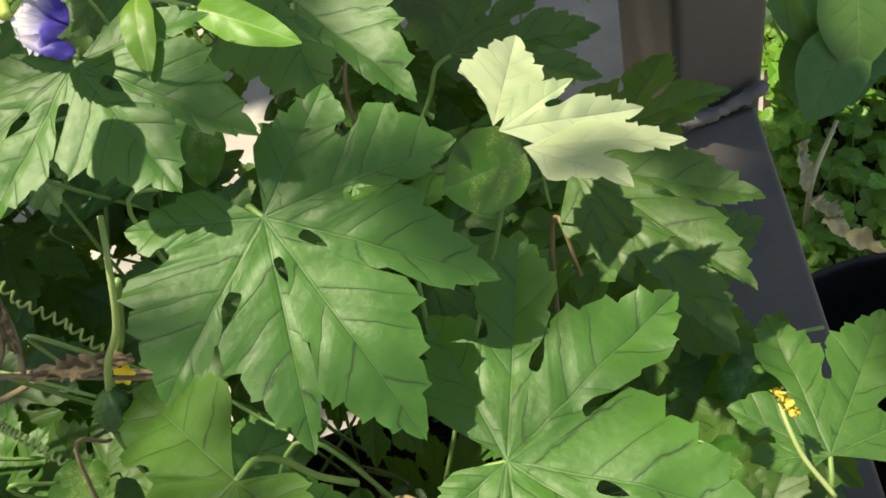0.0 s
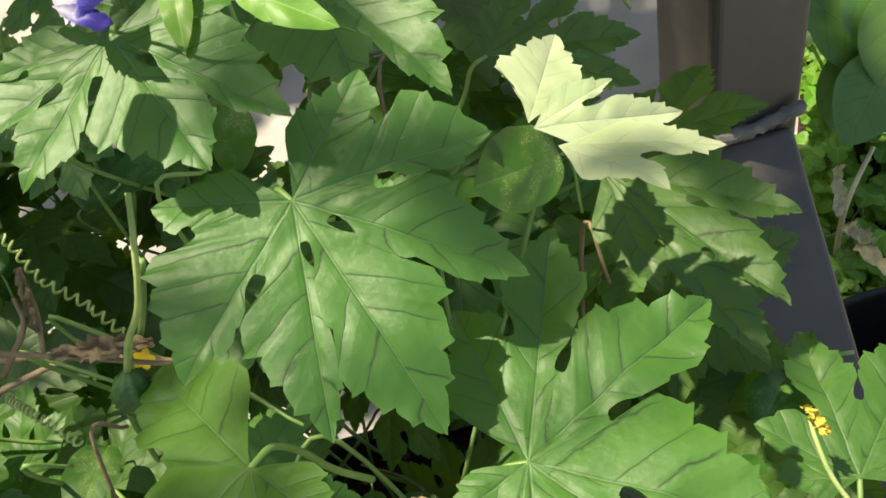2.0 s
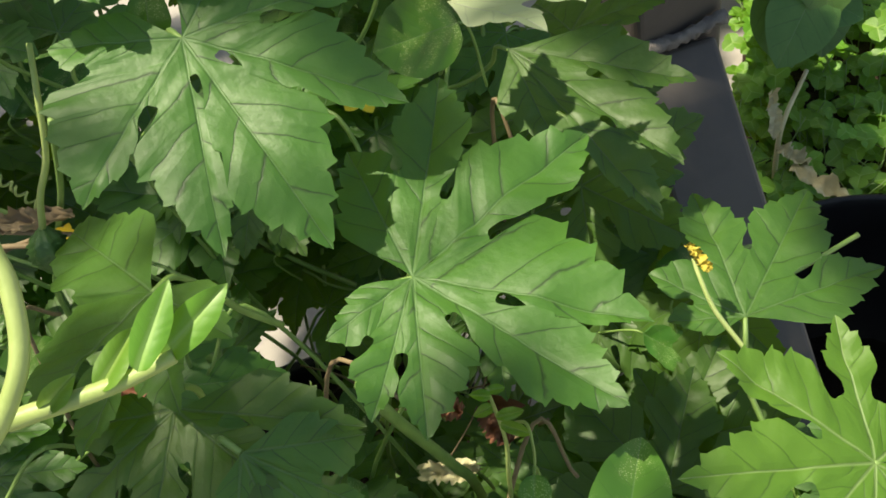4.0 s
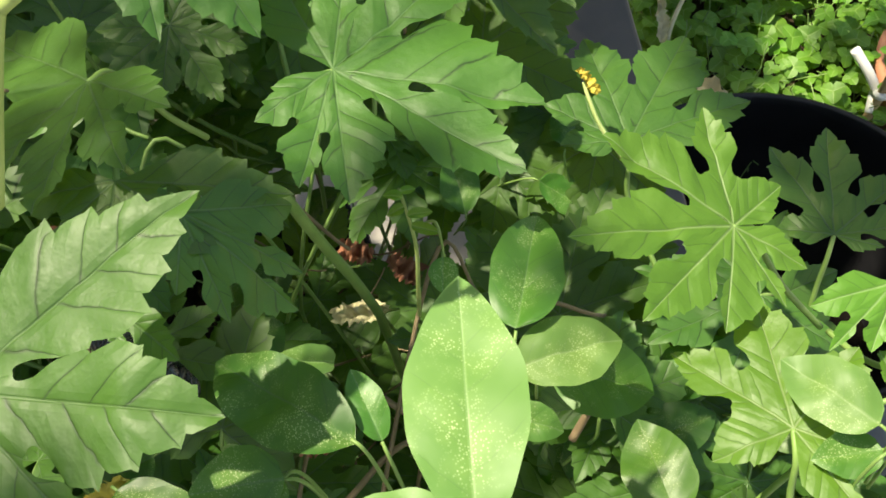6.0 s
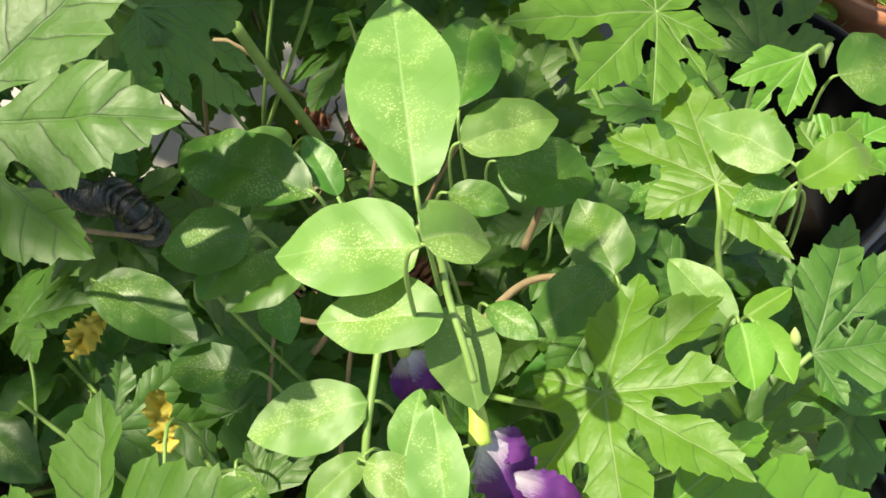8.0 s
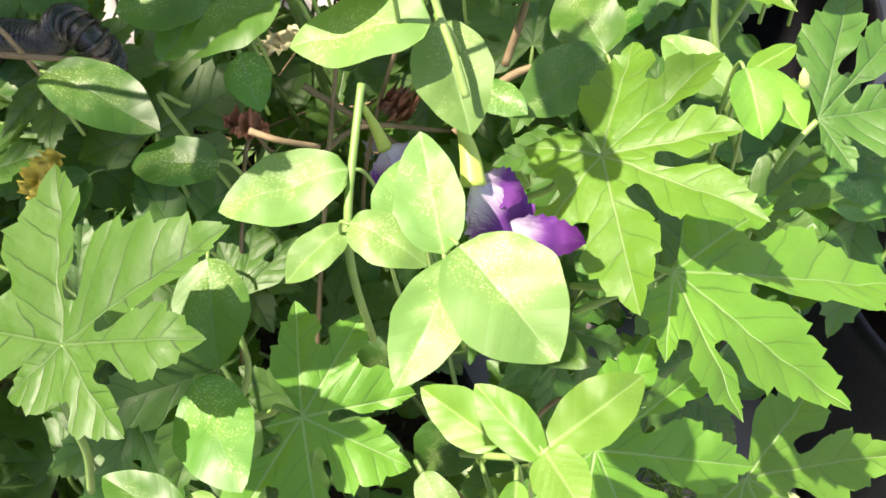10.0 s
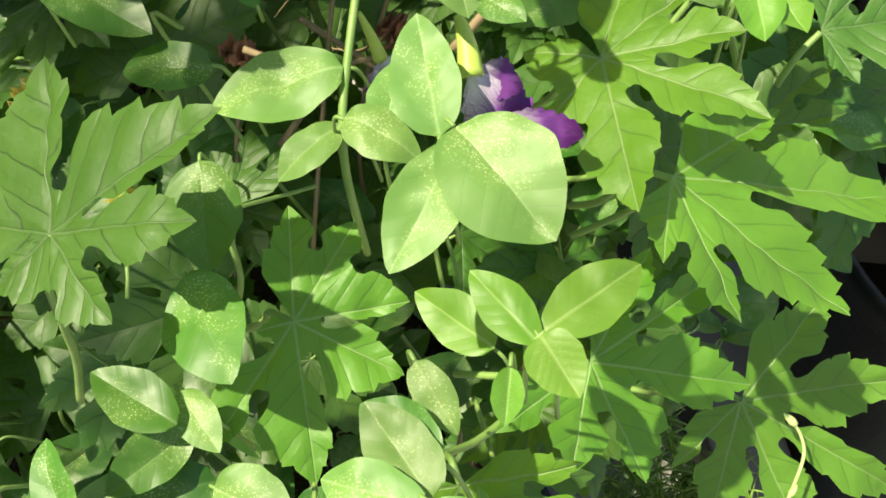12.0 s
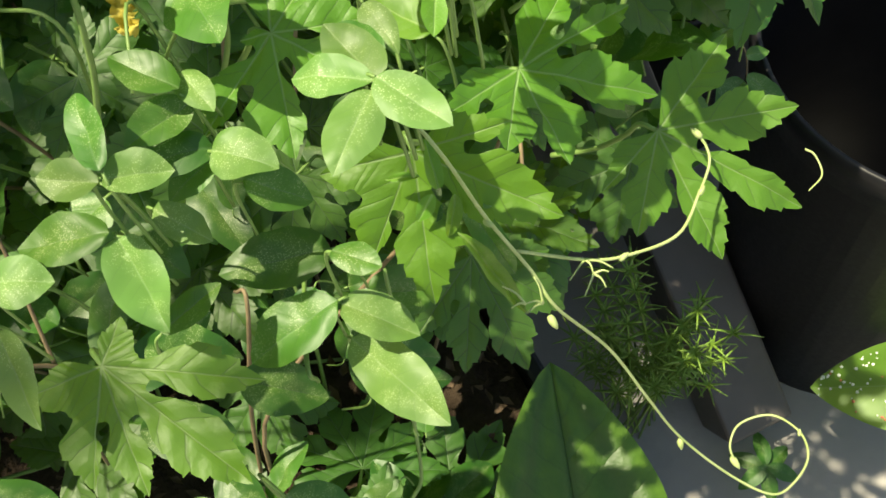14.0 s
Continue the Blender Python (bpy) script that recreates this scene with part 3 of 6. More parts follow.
def litter():
    """Dry leaf scraps and bark on the soil."""
    rng = random.Random(31)
    verts, faces = [], []
    for _ in range(1300):
        x, y = rng.uniform(-0.40, -0.025), rng.uniform(-0.195, 0.34)
        s, a = rng.uniform(0.002, 0.007), rng.uniform(0, 6.28)
        c = Vector((x, y, 0.283 + rng.uniform(0, 0.012)))
        d = Vector((math.cos(a), math.sin(a), rng.uniform(-0.3, 0.3))) * s
        w = Vector((-math.sin(a), math.cos(a), rng.uniform(-0.4, 0.4))) * s * rng.uniform(0.25, 0.6)
        b = len(verts)
        verts += [c - d * rng.uniform(0.6, 1.2), c - w * rng.uniform(0.4, 1.6) + d * rng.uniform(-0.5, 0.5) + Vector((0, 0, 0.002)), c + d * rng.uniform(0.6, 1.2), c + w * rng.uniform(0.4, 1.6) + d * rng.uniform(-0.5, 0.5), c + Vector((0, 0, -0.003))]
        faces += [(b, b + 1, b + 4), (b + 1, b + 2, b + 4), (b + 2, b + 3, b + 4), (b + 3, b, b + 4)]
    ob = mesh_object("leaf_litter", verts, faces, LITTER)
    return tagged(ob, "scattered dry brown leaf litter on the soil", "leaf litter", kind="stuff")


litter()
gourd_vine = thing('bitter_gourd_vine', (0, 0, 0.45), 'climbing bitter gourd vine with deeply lobed toothed green leaves', 'vine')
pea_vine = thing('butterfly_pea_vine', (0, -0.05, 0.45), 'butterfly pea vine with oval speckled green leaflets and violet flowers', 'vine')
gourd_leaf((-0.0407, 0.1673, 0.7521), (0.12, -0.39, 0.91), ((-190, 35.9), (-131, 52.5), (-92, 61.2), (-69, 69.7), (-30, 62.8), (9, 55.0), (54, 41.1)), ((-175, 32.0), (-153, 20.6), (-107, 11.3), (-17, 10.2), (19, 21.2), (36, 32.9)), 'mature', 0.1)
gourd_leaf((-0.0034, 0.1046, 0.7021), (0.12, -0.08, 0.99), ((-155, 29.2), (-118, 42.9), (-100, 46.1), (-51, 66.3), (-29, 64.6), (29, 72.1), (69, 72.9), (99, 49.7)), ((-136, 25.7), (-111, 22.6), (-67, 15.6), (-17, 23.4), (22, 24.5), (56, 26.5), (83, 38.8)), 'mature', 0.05)
gourd_leaf((-0.0712, 0.1204, 0.7133), (-0.21, 0.21, 0.95), ((-236, 73.3), (-147, 46.6), (-110, 50.3), (-78, 48.4), (-52, 40.6)), ((-209, 37.6), (-170, 18.7), (-98, 17.5), (-67, 23.7)), 'mature', 0.1, close=0.84)
gourd_leaf((-0.0703, 0.0857, 0.7075), (0.04, -0.19, 0.98), ((-187, 26.7), (-151, 38.1), (-110, 31.4), (-54, 35.8), (-22, 48.6)), ((-162, 17.5), (-132, 21.5), (-90, 14.3), (-28, 12.4)), 'mature', 0.1)
gourd_leaf((-0.0551, 0.0676, 0.7077), (0.38, -0.52, 0.76), ((-97, 22.1), (-70, 32.6), (-43, 42.6), (-29, 38.5), (2, 32.0)), ((-81, 17.6), (-62, 26.1), (-56, 25.2), (-25, 20.9)), 'mature', 0.1)
gourd_leaf((-0.0984, 0.0125, 0.7454), (-0.20, -0.23, 0.95), ((-92, 36.3), (-65, 50.3), (-29, 57.4), (16, 62.6)), ((-83, 29.1), (-57, 21.5), (-9, 13.3)), 'mature', 0.06)
gourd_leaf((-0.0726, 0.0366, 0.7226), (0.00, -0.25, 0.97), ((-96, 11.3), (-58, 22.1)), ((-82, 8.8),), 'mature', 0.1)
gourd_leaf((0.0923, 0.0297, 0.6649), (0.26, -0.28, 0.92), ((24, 23.0), (82, 39.7), (131, 47.6), (172, 52.0), (209, 44.5), (245, 33.2), (285, 27.9), (317, 25.6)), ((63, 20.0), (98, 18.4), (139, 15.0), (189, 18.5), (238, 11.7), (282, 18.1), (295, 12.1)), 'young', 0.05)
gourd_leaf((0.1612, 0.0539, 0.5818), (0.00, -0.20, 0.98), ((-37, 19.2), (-12, 32.3), (19, 37.4), (65, 48.1), (96, 44.5), (151, 21.8)), ((-28, 10.0), (13, 15.6), (41, 19.3), (78, 18.3), (121, 14.7)), 'mature', 0.05)
gourd_leaf((0.0992, 0.1096, 0.6082), (0.15, 0.00, 0.99), ((7, 59.9), (44, 70.6), (83, 61.0), (133, 37.0), (167, 27.5)), ((23, 27.5), (63, 29.9), (98, 25.9), (145, 18.1)), 'mature', 0.08)
gourd_leaf((0.0814, -0.0283, 0.6523), (-0.17, 0.04, 0.98), ((-81, 33.0), (-47, 21.8), (26, 30.4), (76, 41.3), (119, 40.2), (179, 23.9)), ((-84, 9.4), (-14, 12.4), (48, 15.4), (97, 21.4), (135, 17.6)), 'young', 0.06)
gourd_leaf((0.1298, -0.0004, 0.6548), (0.00, -0.25, 0.97), ((-185, 26.2), (-157, 29.7), (-136, 23.2)), ((-168, 18.1), (-152, 15.7)), 'young', 0.05)
gourd_leaf((0.0213, -0.0723, 0.6498), (-0.15, 0.23, 0.96), ((-226, 21.9), (-153, 37.4), (-108, 47.8), (-61, 45.5), (-24, 35.1), (14, 43.5), (50, 41.2)), ((-170, 14.7), (-131, 20.7), (-86, 13.7), (-44, 13.7), (0, 19.3), (33, 27.1)), 'young', 0.05)
gourd_leaf((0.0249, -0.1036, 0.6354), (0.40, -0.02, 0.92), ((-130, 28.5), (-101, 42.0), (-65, 53.3), (-19, 76.0), (15, 48.6)), ((-121, 21.8), (-93, 21.4), (-31, 21.1), (7, 28.1)), 'young', 0.05)
gourd_leaf((0.0566, -0.0896, 0.6128), (0.00, -0.25, 0.97), ((-38, 24.7), (-14, 33.0), (11, 38.5)), ((-17, 15.9), (0, 19.1)), 'mature', 0.06)
gourd_leaf((0.0362, -0.1445, 0.5502), (-0.08, -0.51, 0.86), ((-162, 30.5), (-131, 39.9), (-92, 54.1), (-57, 62.8), (-20, 53.5), (24, 44.4)), ((-157, 15.2), (-104, 14.9), (-71, 17.8), (-49, 15.4), (2, 18.0)), 'young', 0.05)
gourd_leaf((-0.0095, -0.1266, 0.5999), (0.25, -0.36, 0.90), ((-166, 33.1), (-123, 29.6), (-84, 35.4), (-26, 51.3), (12, 51.4), (38, 38.5)), ((-152, 15.8), (-94, 13.6), (-45, 14.1), (1, 15.1), (22, 17.0)), 'young', 0.06)
gourd_leaf((-0.0551, -0.1432, 0.6106), (-0.34, -0.60, 0.72), ((-206, 30.0), (-152, 36.8), (-124, 49.9), (-64, 49.7), (-23, 31.0)), ((-184, 24.3), (-161, 19.2), (-95, 12.1), (-34, 15.7)), 'lime', 0.06)
gourd_leaf((-0.1664, -0.1502, 0.5944), (0.00, -0.25, 0.97), ((-185, 23.8), (-118, 36.2), (-95, 41.1), (-65, 57.5), (-33, 48.4), (45, 15.7)), ((-147, 22.0), (-118, 16.6), (-83, 18.1), (-49, 15.1), (-11, 14.8)), 'young', 0.06)
gourd_leaf((-0.1137, -0.0668, 0.6675), (-0.43, 0.05, 0.90), ((-174, 19.6), (-75, 29.8), (-32, 42.2), (-4, 50.9), (75, 47.2), (139, 59.7)), ((-108, 14.8), (-57, 13.7), (-6, 10.6), (71, 10.4), (117, 26.5)), 'mature', 0.05, close=0.74)
gourd_leaf((-0.0755, -0.0910, 0.6255), (0.15, -0.38, 0.92), ((-187, 9.8), (-144, 38.8), (-103, 40.7), (-47, 31.4), (-11, 30.3), (38, 30.8), (72, 30.2)), ((-165, 10.3), (-141, 18.7), (-106, 9.1), (-15, 6.8), (24, 20.7), (54, 19.2)), 'young', 0.06)
gourd_leaf((-0.0785, -0.0493, 0.6218), (0.00, -0.25, 0.97), ((24, 23.4), (57, 23.4), (89, 17.7)), ((23, 12.2), (58, 12.6)), 'mature', 0.08)
gourd_leaf((-0.0724, 0.2087, 0.7856), (0.02, -0.30, 0.95), ((-179, 35.7), (-153, 41.9), (-130, 44.8), (-68, 47.2), (-42, 53.5), (3, 36.5)), ((-182, 22.5), (-164, 17.0), (-114, 11.5), (-47, 9.3), (-2, 15.4)), 'mature', 0.08)
gourd_leaf((-0.0246, 0.2766, 0.7445), (0.00, -0.30, 0.95), ((-196, 27.6), (-84, 52.6), (-62, 69.2), (-12, 61.5)), ((-149, 11.4), (-48, 10.2), (-8, 22.2)), 'mature', 0.08)
gourd_leaf((0.0314, 0.3114, 0.6549), (0.00, -0.25, 0.97), ((-32, 65.9), (-10, 65.6), (21, 52.3), (53, 43.0)), ((-21, 37.0), (9, 29.6), (33, 18.3)), 'mature', 0.06)
gourd_leaf((0.0279, 0.2079, 0.7127), (0.35, -0.10, 0.93), ((63, 47.6),), (), 'pale', 0.08, petiole=False)
gourd_leaf((0.0286, 0.2048, 0.7128), (0.10, -0.55, 0.83), ((-5, 48.7), (20, 29.8)), ((13, 16.7),), 'pale', 0.08, petiole=False)
gourd_leaf((0.0337, 0.1964, 0.7111), (0.10, 0.25, 0.96), ((-55, 39.9), (-19, 49.5)), ((-39, 25.9),), 'pale', 0.1, petiole=False)
gourd_leaf((0.0588, 0.2446, 0.6384), (0.05, -0.15, 0.99), ((-87, 57.8), (-73, 98.7), (-59, 87.8), (-32, 76.7)), ((-61, 37.9), (-58, 50.4), (-41, 34.1)), 'mature', 0.06)
gourd_leaf((0.0853, -0.0807, 0.6300), (0.00, -0.25, 0.97), ((-85, 17.7), (-15, 28.0), (21, 46.1), (45, 46.7)), ((-66, 8.5), (9, 11.0), (33, 15.3)), 'mature', 0.08)
gourd_leaf((0.1197, -0.028, 0.64), (0, -0.25, 0.97), ((-106, 15.4), (-37, 20.7), (18, 19.7), (93, 14.5)), (), 'young', 0.1)
gourd_leaf((0.1286, -0.0276, 0.6382), (0, -0.25, 0.97), ((-160, 17.5), (-113, 15.7), (-47, 18.3), (3, 19.3), (123, 16.9)), (), 'young', 0.1)
gourd_leaf((-0.1463, 0.3917, 0.7), (0, -0.25, 0.97), ((-138, 30.8), (-83, 37.3), (-36, 36.6), (24, 34.7), (138, 37.5)), (), 'mature', 0.1)
gourd_leaf((-0.1796, 0.3546, 0.68), (0, -0.25, 0.97), ((-134, 28.0), (-76, 33.6), (-26, 28.1), (67, 26.6), (126, 37.9)), (), 'mature', 0.1)
gourd_leaf((-0.0942, 0.3676, 0.71), (0, -0.25, 0.97), ((-135, 28.5), (-85, 32.1), (-44, 30.4), (135, 31.9)), (), 'mature', 0.1)
gourd_leaf((-0.1578, 0.3351, 0.66), (0, -0.25, 0.97), ((-128, 29.2), (-77, 32.5), (-32, 26.2), (142, 28.5)), (), 'mature', 0.1)
pea_leaflet((-0.0106, -0.0491, 0.7441), (0.00, -0.10, 1.00), 74, 49.9, 22.7, 'light', 0.12, 0.08)
pea_leaflet((-0.0123, -0.0460, 0.7174), (0.00, -0.10, 1.00), 157, 33.7, 23.1, 'light', 0.12, 0.08)
pea_leaflet((-0.0140, -0.0583, 0.7381), (0.22, 0.06, 0.97), 1, 15.7, 16.5, 'light', 0.45, 0.3)
pea_leaflet((-0.0136, -0.0610, 0.7097), (-0.13, -0.12, 0.98), 154, 30.6, 18.6, 'light', 0.12, 0.08)
pea_leaflet((-0.0104, -0.0555, 0.7029), (-0.12, -0.31, 0.94), -103, 24.7, 16.0, 'light', 0.12, 0.08)
pea_leaflet((0.0198, 0.0196, 0.6699), (0.06, -0.04, 1.00), 60, 43.3, 20.4, 'green', 0.12, 0.08)
pea_leaflet((0.0164, 0.0111, 0.6666), (0.15, -0.00, 0.99), -0, 33.3, 22.7, 'light', 0.12, 0.08)
pea_leaflet((0.0322, 0.0261, 0.6261), (-0.08, -0.29, 0.95), -39, 34.4, 25.0, 'green', 0.12, 0.08)
pea_leaflet((-0.0307, -0.0046, 0.6953), (-0.14, 0.06, 0.99), 128, 50.4, 22.8, 'dark', 0.12, 0.08)
pea_leaflet((-0.0505, -0.0032, 0.6835), (-0.02, -0.20, 0.98), -149, 21.3, 13.1, 'green', 0.12, 0.08)
pea_leaflet((-0.0496, -0.0049, 0.6867), (0.04, -0.17, 0.98), 169, 24.0, 18.0, 'green', 0.12, 0.08)
pea_leaflet((-0.0364, -0.0209, 0.6929), (-0.02, -0.12, 0.99), -167, 25.6, 17.2, 'green', 0.12, 0.08)
pea_leaflet((-0.1002, 0.0213, 0.6577), (-0.01, -0.07, 1.00), -53, 36.0, 19.7, 'dark', 0.12, 0.08)
pea_leaflet((-0.0676, -0.0201, 0.6441), (-0.12, -0.06, 0.99), 150, 27.1, 15.3, 'dark', 0.12, 0.08)
pea_leaflet((0.0456, -0.0344, 0.6334), (-0.19, -0.05, 0.98), 86, 30.1, 20.2, 'green', 0.12, 0.08)
pea_leaflet((0.0445, -0.0329, 0.6315), (0.21, -0.33, 0.92), -164, 34.0, 19.0, 'green', 0.12, 0.08)
pea_leaflet((0.0446, -0.0348, 0.6308), (-0.07, -0.15, 0.99), -129, 20.3, 15.8, 'green', 0.12, 0.08)
pea_leaflet((0.0049, -0.0305, 0.6412), (0.01, -0.01, 1.00), -62, 18.3, 10.8, 'green', 0.12, 0.08)
pea_leaflet((0.0962, -0.0393, 0.6676), (-0.16, -0.07, 0.99), 116, 29.2, 17.6, 'light', 0.12, 0.08)
pea_leaflet((0.0975, -0.0428, 0.6565), (0, -0.25, 0.97), 168, 18.2, 12.4, 'green', 0.12, 0.1)
pea_leaflet((0.0931, -0.0467, 0.6695), (0.20, -0.06, 0.98), 11, 33.4, 14.3, 'young', 0.12, 0.08)
pea_leaflet((0.0692, -0.0642, 0.6323), (-0.16, -0.06, 0.98), 102, 28.8, 14.8, 'light', 0.12, 0.08)
pea_leaflet((0.0599, -0.0740, 0.6620), (0.21, -0.29, 0.93), -96, 17.7, 13.4, 'young', 0.12, 0.08)
pea_leaflet((0.0660, -0.0733, 0.6554), (0.21, 0.06, 0.98), -89, 19.1, 12.9, 'young', 0.12, 0.08)
pea_leaflet((0.0657, -0.0698, 0.6490), (0.11, 0.01, 0.99), 11, 18.2, 8.2, 'young', 0.12, 0.08)
pea_leaflet((0.0082, 0.0061, 0.651), (0, -0.25, 0.97), -35, 19.6, 12.2, 'green', 0.12, 0.1)
pea_leaflet((-0.0242, -0.0047, 0.6873), (0.12, -0.27, 0.96), 97, 19.7, 9.4, 'green', 0.12, 0.08)
pea_leaflet((0.1545, 0.0061, 0.6232), (0, -0.25, 0.97), -13, 26.8, 29.5, 'green', 0.12, 0.1)
pea_leaflet((-0.0503, -0.015, 0.6733), (0, -0.25, 0.97), -95, 15.8, 11.0, 'green', 0.12, 0.1)
pea_leaflet((-0.0382, -0.0510, 0.6595), (0.02, -0.21, 0.98), 171, 33.9, 20.5, 'light', 0.12, 0.08)
pea_leaflet((-0.0358, -0.0683, 0.6539), (0.02, -0.23, 0.97), 54, 20.5, 11.3, 'light', 0.12, 0.08)
pea_leaflet((-0.0308, -0.0966, 0.6860), (-0.23, -0.30, 0.93), 71, 26.4, 14.4, 'light', 0.12, 0.08)
pea_leaflet((-0.0288, -0.0979, 0.6836), (-0.20, -0.26, 0.95), -146, 29.0, 15.7, 'light', 0.12, 0.08)
pea_leaflet((-0.0276, -0.0973, 0.6886), (0.00, -0.10, 1.00), -77, 30.6, 22.5, 'light', 0.12, 0.08)
pea_leaflet((-0.0445, -0.0623, 0.6549), (0.01, -0.11, 0.99), -162, 20.5, 11.3, 'light', 0.12, 0.08)
pea_leaflet((-0.0441, -0.0678, 0.6641), (0.02, -0.03, 1.00), -55, 20.7, 12.8, 'light', 0.12, 0.08)
pea_leaflet((-0.0923, -0.0820, 0.6510), (-0.09, 0.07, 0.99), -87, 29.7, 19.9, 'green', 0.12, 0.08)
pea_leaflet((-0.0804, -0.0462, 0.6424), (0.09, -0.31, 0.95), -107, 29.0, 18.9, 'green', 0.12, 0.08)
pea_leaflet((-0.0288, -0.1378, 0.6720), (0.07, -0.17, 0.98), 11, 25.0, 12.4, 'young', 0.12, 0.08)
pea_leaflet((-0.0310, -0.1390, 0.6704), (-0.14, -0.19, 0.97), 104, 20.4, 10.6, 'young', 0.12, 0.08)
pea_leaflet((-0.0303, -0.1382, 0.6717), (-0.02, 0.03, 1.00), -84, 13.7, 11.0, 'young', 0.12, 0.08)
pea_leaflet((-0.0339, -0.1213, 0.6278), (-0.06, -0.26, 0.96), 117, 24.4, 14.0, 'young', 0.12, 0.08)
pea_leaflet((-0.0373, -0.1394, 0.6663), (0.07, -0.34, 0.94), -118, 11.6, 7.3, 'young', 0.12, 0.08)
pea_leaflet((-0.0636, -0.1571, 0.6681), (-0.22, -0.06, 0.97), 139, 22.6, 12.8, 'light', 0.12, 0.08)
pea_leaflet((-0.0622, -0.155, 0.6627), (0, -0.25, 0.97), 100, 22.8, 14.2, 'light', 0.12, 0.1)
pea_leaflet((-0.0626, -0.1569, 0.6684), (-0.11, -0.15, 0.98), -65, 22.7, 13.5, 'light', 0.12, 0.08)
pea_leaflet((-0.0647, -0.1593, 0.6677), (0.19, -0.18, 0.97), -136, 24.9, 13.9, 'light', 0.12, 0.08)
pea_leaflet((-0.0576, -0.1487, 0.6613), (-0.07, -0.17, 0.98), 119, 19.9, 13.1, 'green', 0.12, 0.08)
pea_leaflet((-0.0535, -0.1277, 0.6608), (0.02, -0.30, 0.95), -85, 17.4, 9.0, 'light', 0.12, 0.08)
pea_leaflet((-0.1337, -0.1308, 0.6497), (-0.21, -0.18, 0.96), 85, 26.8, 10.9, 'green', 0.12, 0.08)
pea_leaflet((-0.1360, -0.1312, 0.6469), (-0.00, -0.24, 0.97), 146, 17.6, 12.5, 'light', 0.12, 0.08)
pea_leaflet((-0.1349, -0.1301, 0.6474), (-0.13, -0.14, 0.98), -25, 19.5, 13.0, 'light', 0.3, 0.08)
pea_leaflet((-0.1076, -0.1094, 0.6402), (0.22, -0.32, 0.92), 127, 23.5, 13.8, 'green', 0.12, 0.08)
pea_leaflet((-0.1053, -0.1012, 0.6380), (0.06, 0.03, 1.00), -77, 18.0, 10.8, 'light', 0.12, 0.08)
pea_leaflet((-0.1053, -0.1097, 0.6364), (0.19, -0.29, 0.94), -162, 23.7, 12.6, 'green', 0.12, 0.08)
pea_leaflet((-0.1073, -0.1218, 0.6260), (-0.20, 0.06, 0.98), -50, 22.8, 16.5, 'light', 0.12, 0.08)
pea_leaflet((-0.1068, -0.1199, 0.6237), (0.23, -0.11, 0.97), 171, 28.8, 13.0, 'dark', 0.12, 0.08)
pea_leaflet((-0.0956, -0.1581, 0.5758), (-0.22, -0.10, 0.97), -179, 35.6, 20.3, 'green', 0.12, 0.08)
pea_leaflet((-0.0951, -0.1586, 0.5745), (0.04, -0.27, 0.96), -49, 27.6, 15.3, 'light', 0.25, 0.08)
pea_leaflet((-0.0972, -0.1630, 0.5540), (-0.14, 0.05, 0.99), -71, 45.2, 18.7, 'light', 0.3, 0.08)
pea_leaflet((-0.1435, -0.1272, 0.6170), (-0.10, -0.11, 0.99), -86, 34.7, 18.4, 'light', 0.25, 0.08)
pea_leaflet((-0.1442, -0.1266, 0.6174), (-0.00, -0.12, 0.99), 155, 30.6, 15.8, 'green', 0.12, 0.08)
pea_leaflet((-0.1416, -0.1242, 0.6117), (0.20, -0.27, 0.94), -56, 22.2, 13.4, 'dark', 0.12, 0.08)
pea_leaflet((-0.1458, -0.1522, 0.5988), (-0.03, -0.23, 0.97), 13, 22.8, 10.4, 'green', 0.12, 0.08)
pea_leaflet((-0.1822, -0.1403, 0.6197), (-0.01, -0.09, 1.00), -89, 30.7, 11.9, 'light', 0.3, 0.08)
pea_leaflet((-0.1811, -0.1223, 0.6185), (-0.04, -0.23, 0.97), -28, 18.6, 16.5, 'light', 0.12, 0.08)
pea_leaflet((-0.1306, -0.1247, 0.6181), (-0.21, -0.17, 0.96), -60, 22.2, 10.8, 'light', 0.12, 0.08)
pea_leaflet((-0.0901, -0.1598, 0.6079), (-0.21, -0.02, 0.98), -50, 16.1, 10.2, 'green', 0.12, 0.08)
pea_leaflet((-0.0896, -0.1443, 0.5792), (0, -0.25, 0.97), -42, 15.7, 10.2, 'light', 0.12, 0.1)
pea_leaflet((-0.0896, -0.1361, 0.5693), (0.09, -0.31, 0.95), 167, 38.4, 22.5, 'dark', 0.12, 0.08)
pea_leaflet((-0.1037, -0.1318, 0.6198), (0.20, -0.23, 0.95), -32, 20.8, 14.1, 'green', 0.12, 0.08)
pea_leaflet((-0.1434, -0.1084, 0.612), (0, -0.25, 0.97), -156, 11.3, 15.7, 'green', 0.12, 0.1)
pea_leaflet((-0.1068, -0.1197, 0.6205), (0, -0.25, 0.97), -167, 19.8, 12.6, 'green', 0.12, 0.1)
pea_leaflet((0.0385, 0.2198, 0.6815), (0.51, -0.66, 0.56), -149, 35.4, 30.9, 'dark', 0.12, 0.1)
pea_leaflet((-0.0403, 0.2205, 0.7812), (0, -0.51, 0.86), -39, 30.3, 11.4, 'young', 0.12, 0.1)
pea_leaflet((-0.0521, 0.219, 0.7908), (0, -0.25, 0.97), -95, 24.6, 9.1, 'young', 0.12, 0.1)
pea_leaflet((-0.052, 0.2194, 0.7909), (0, -0.25, 0.97), 92, 19.9, 8.7, 'young', 0.12, 0.1)
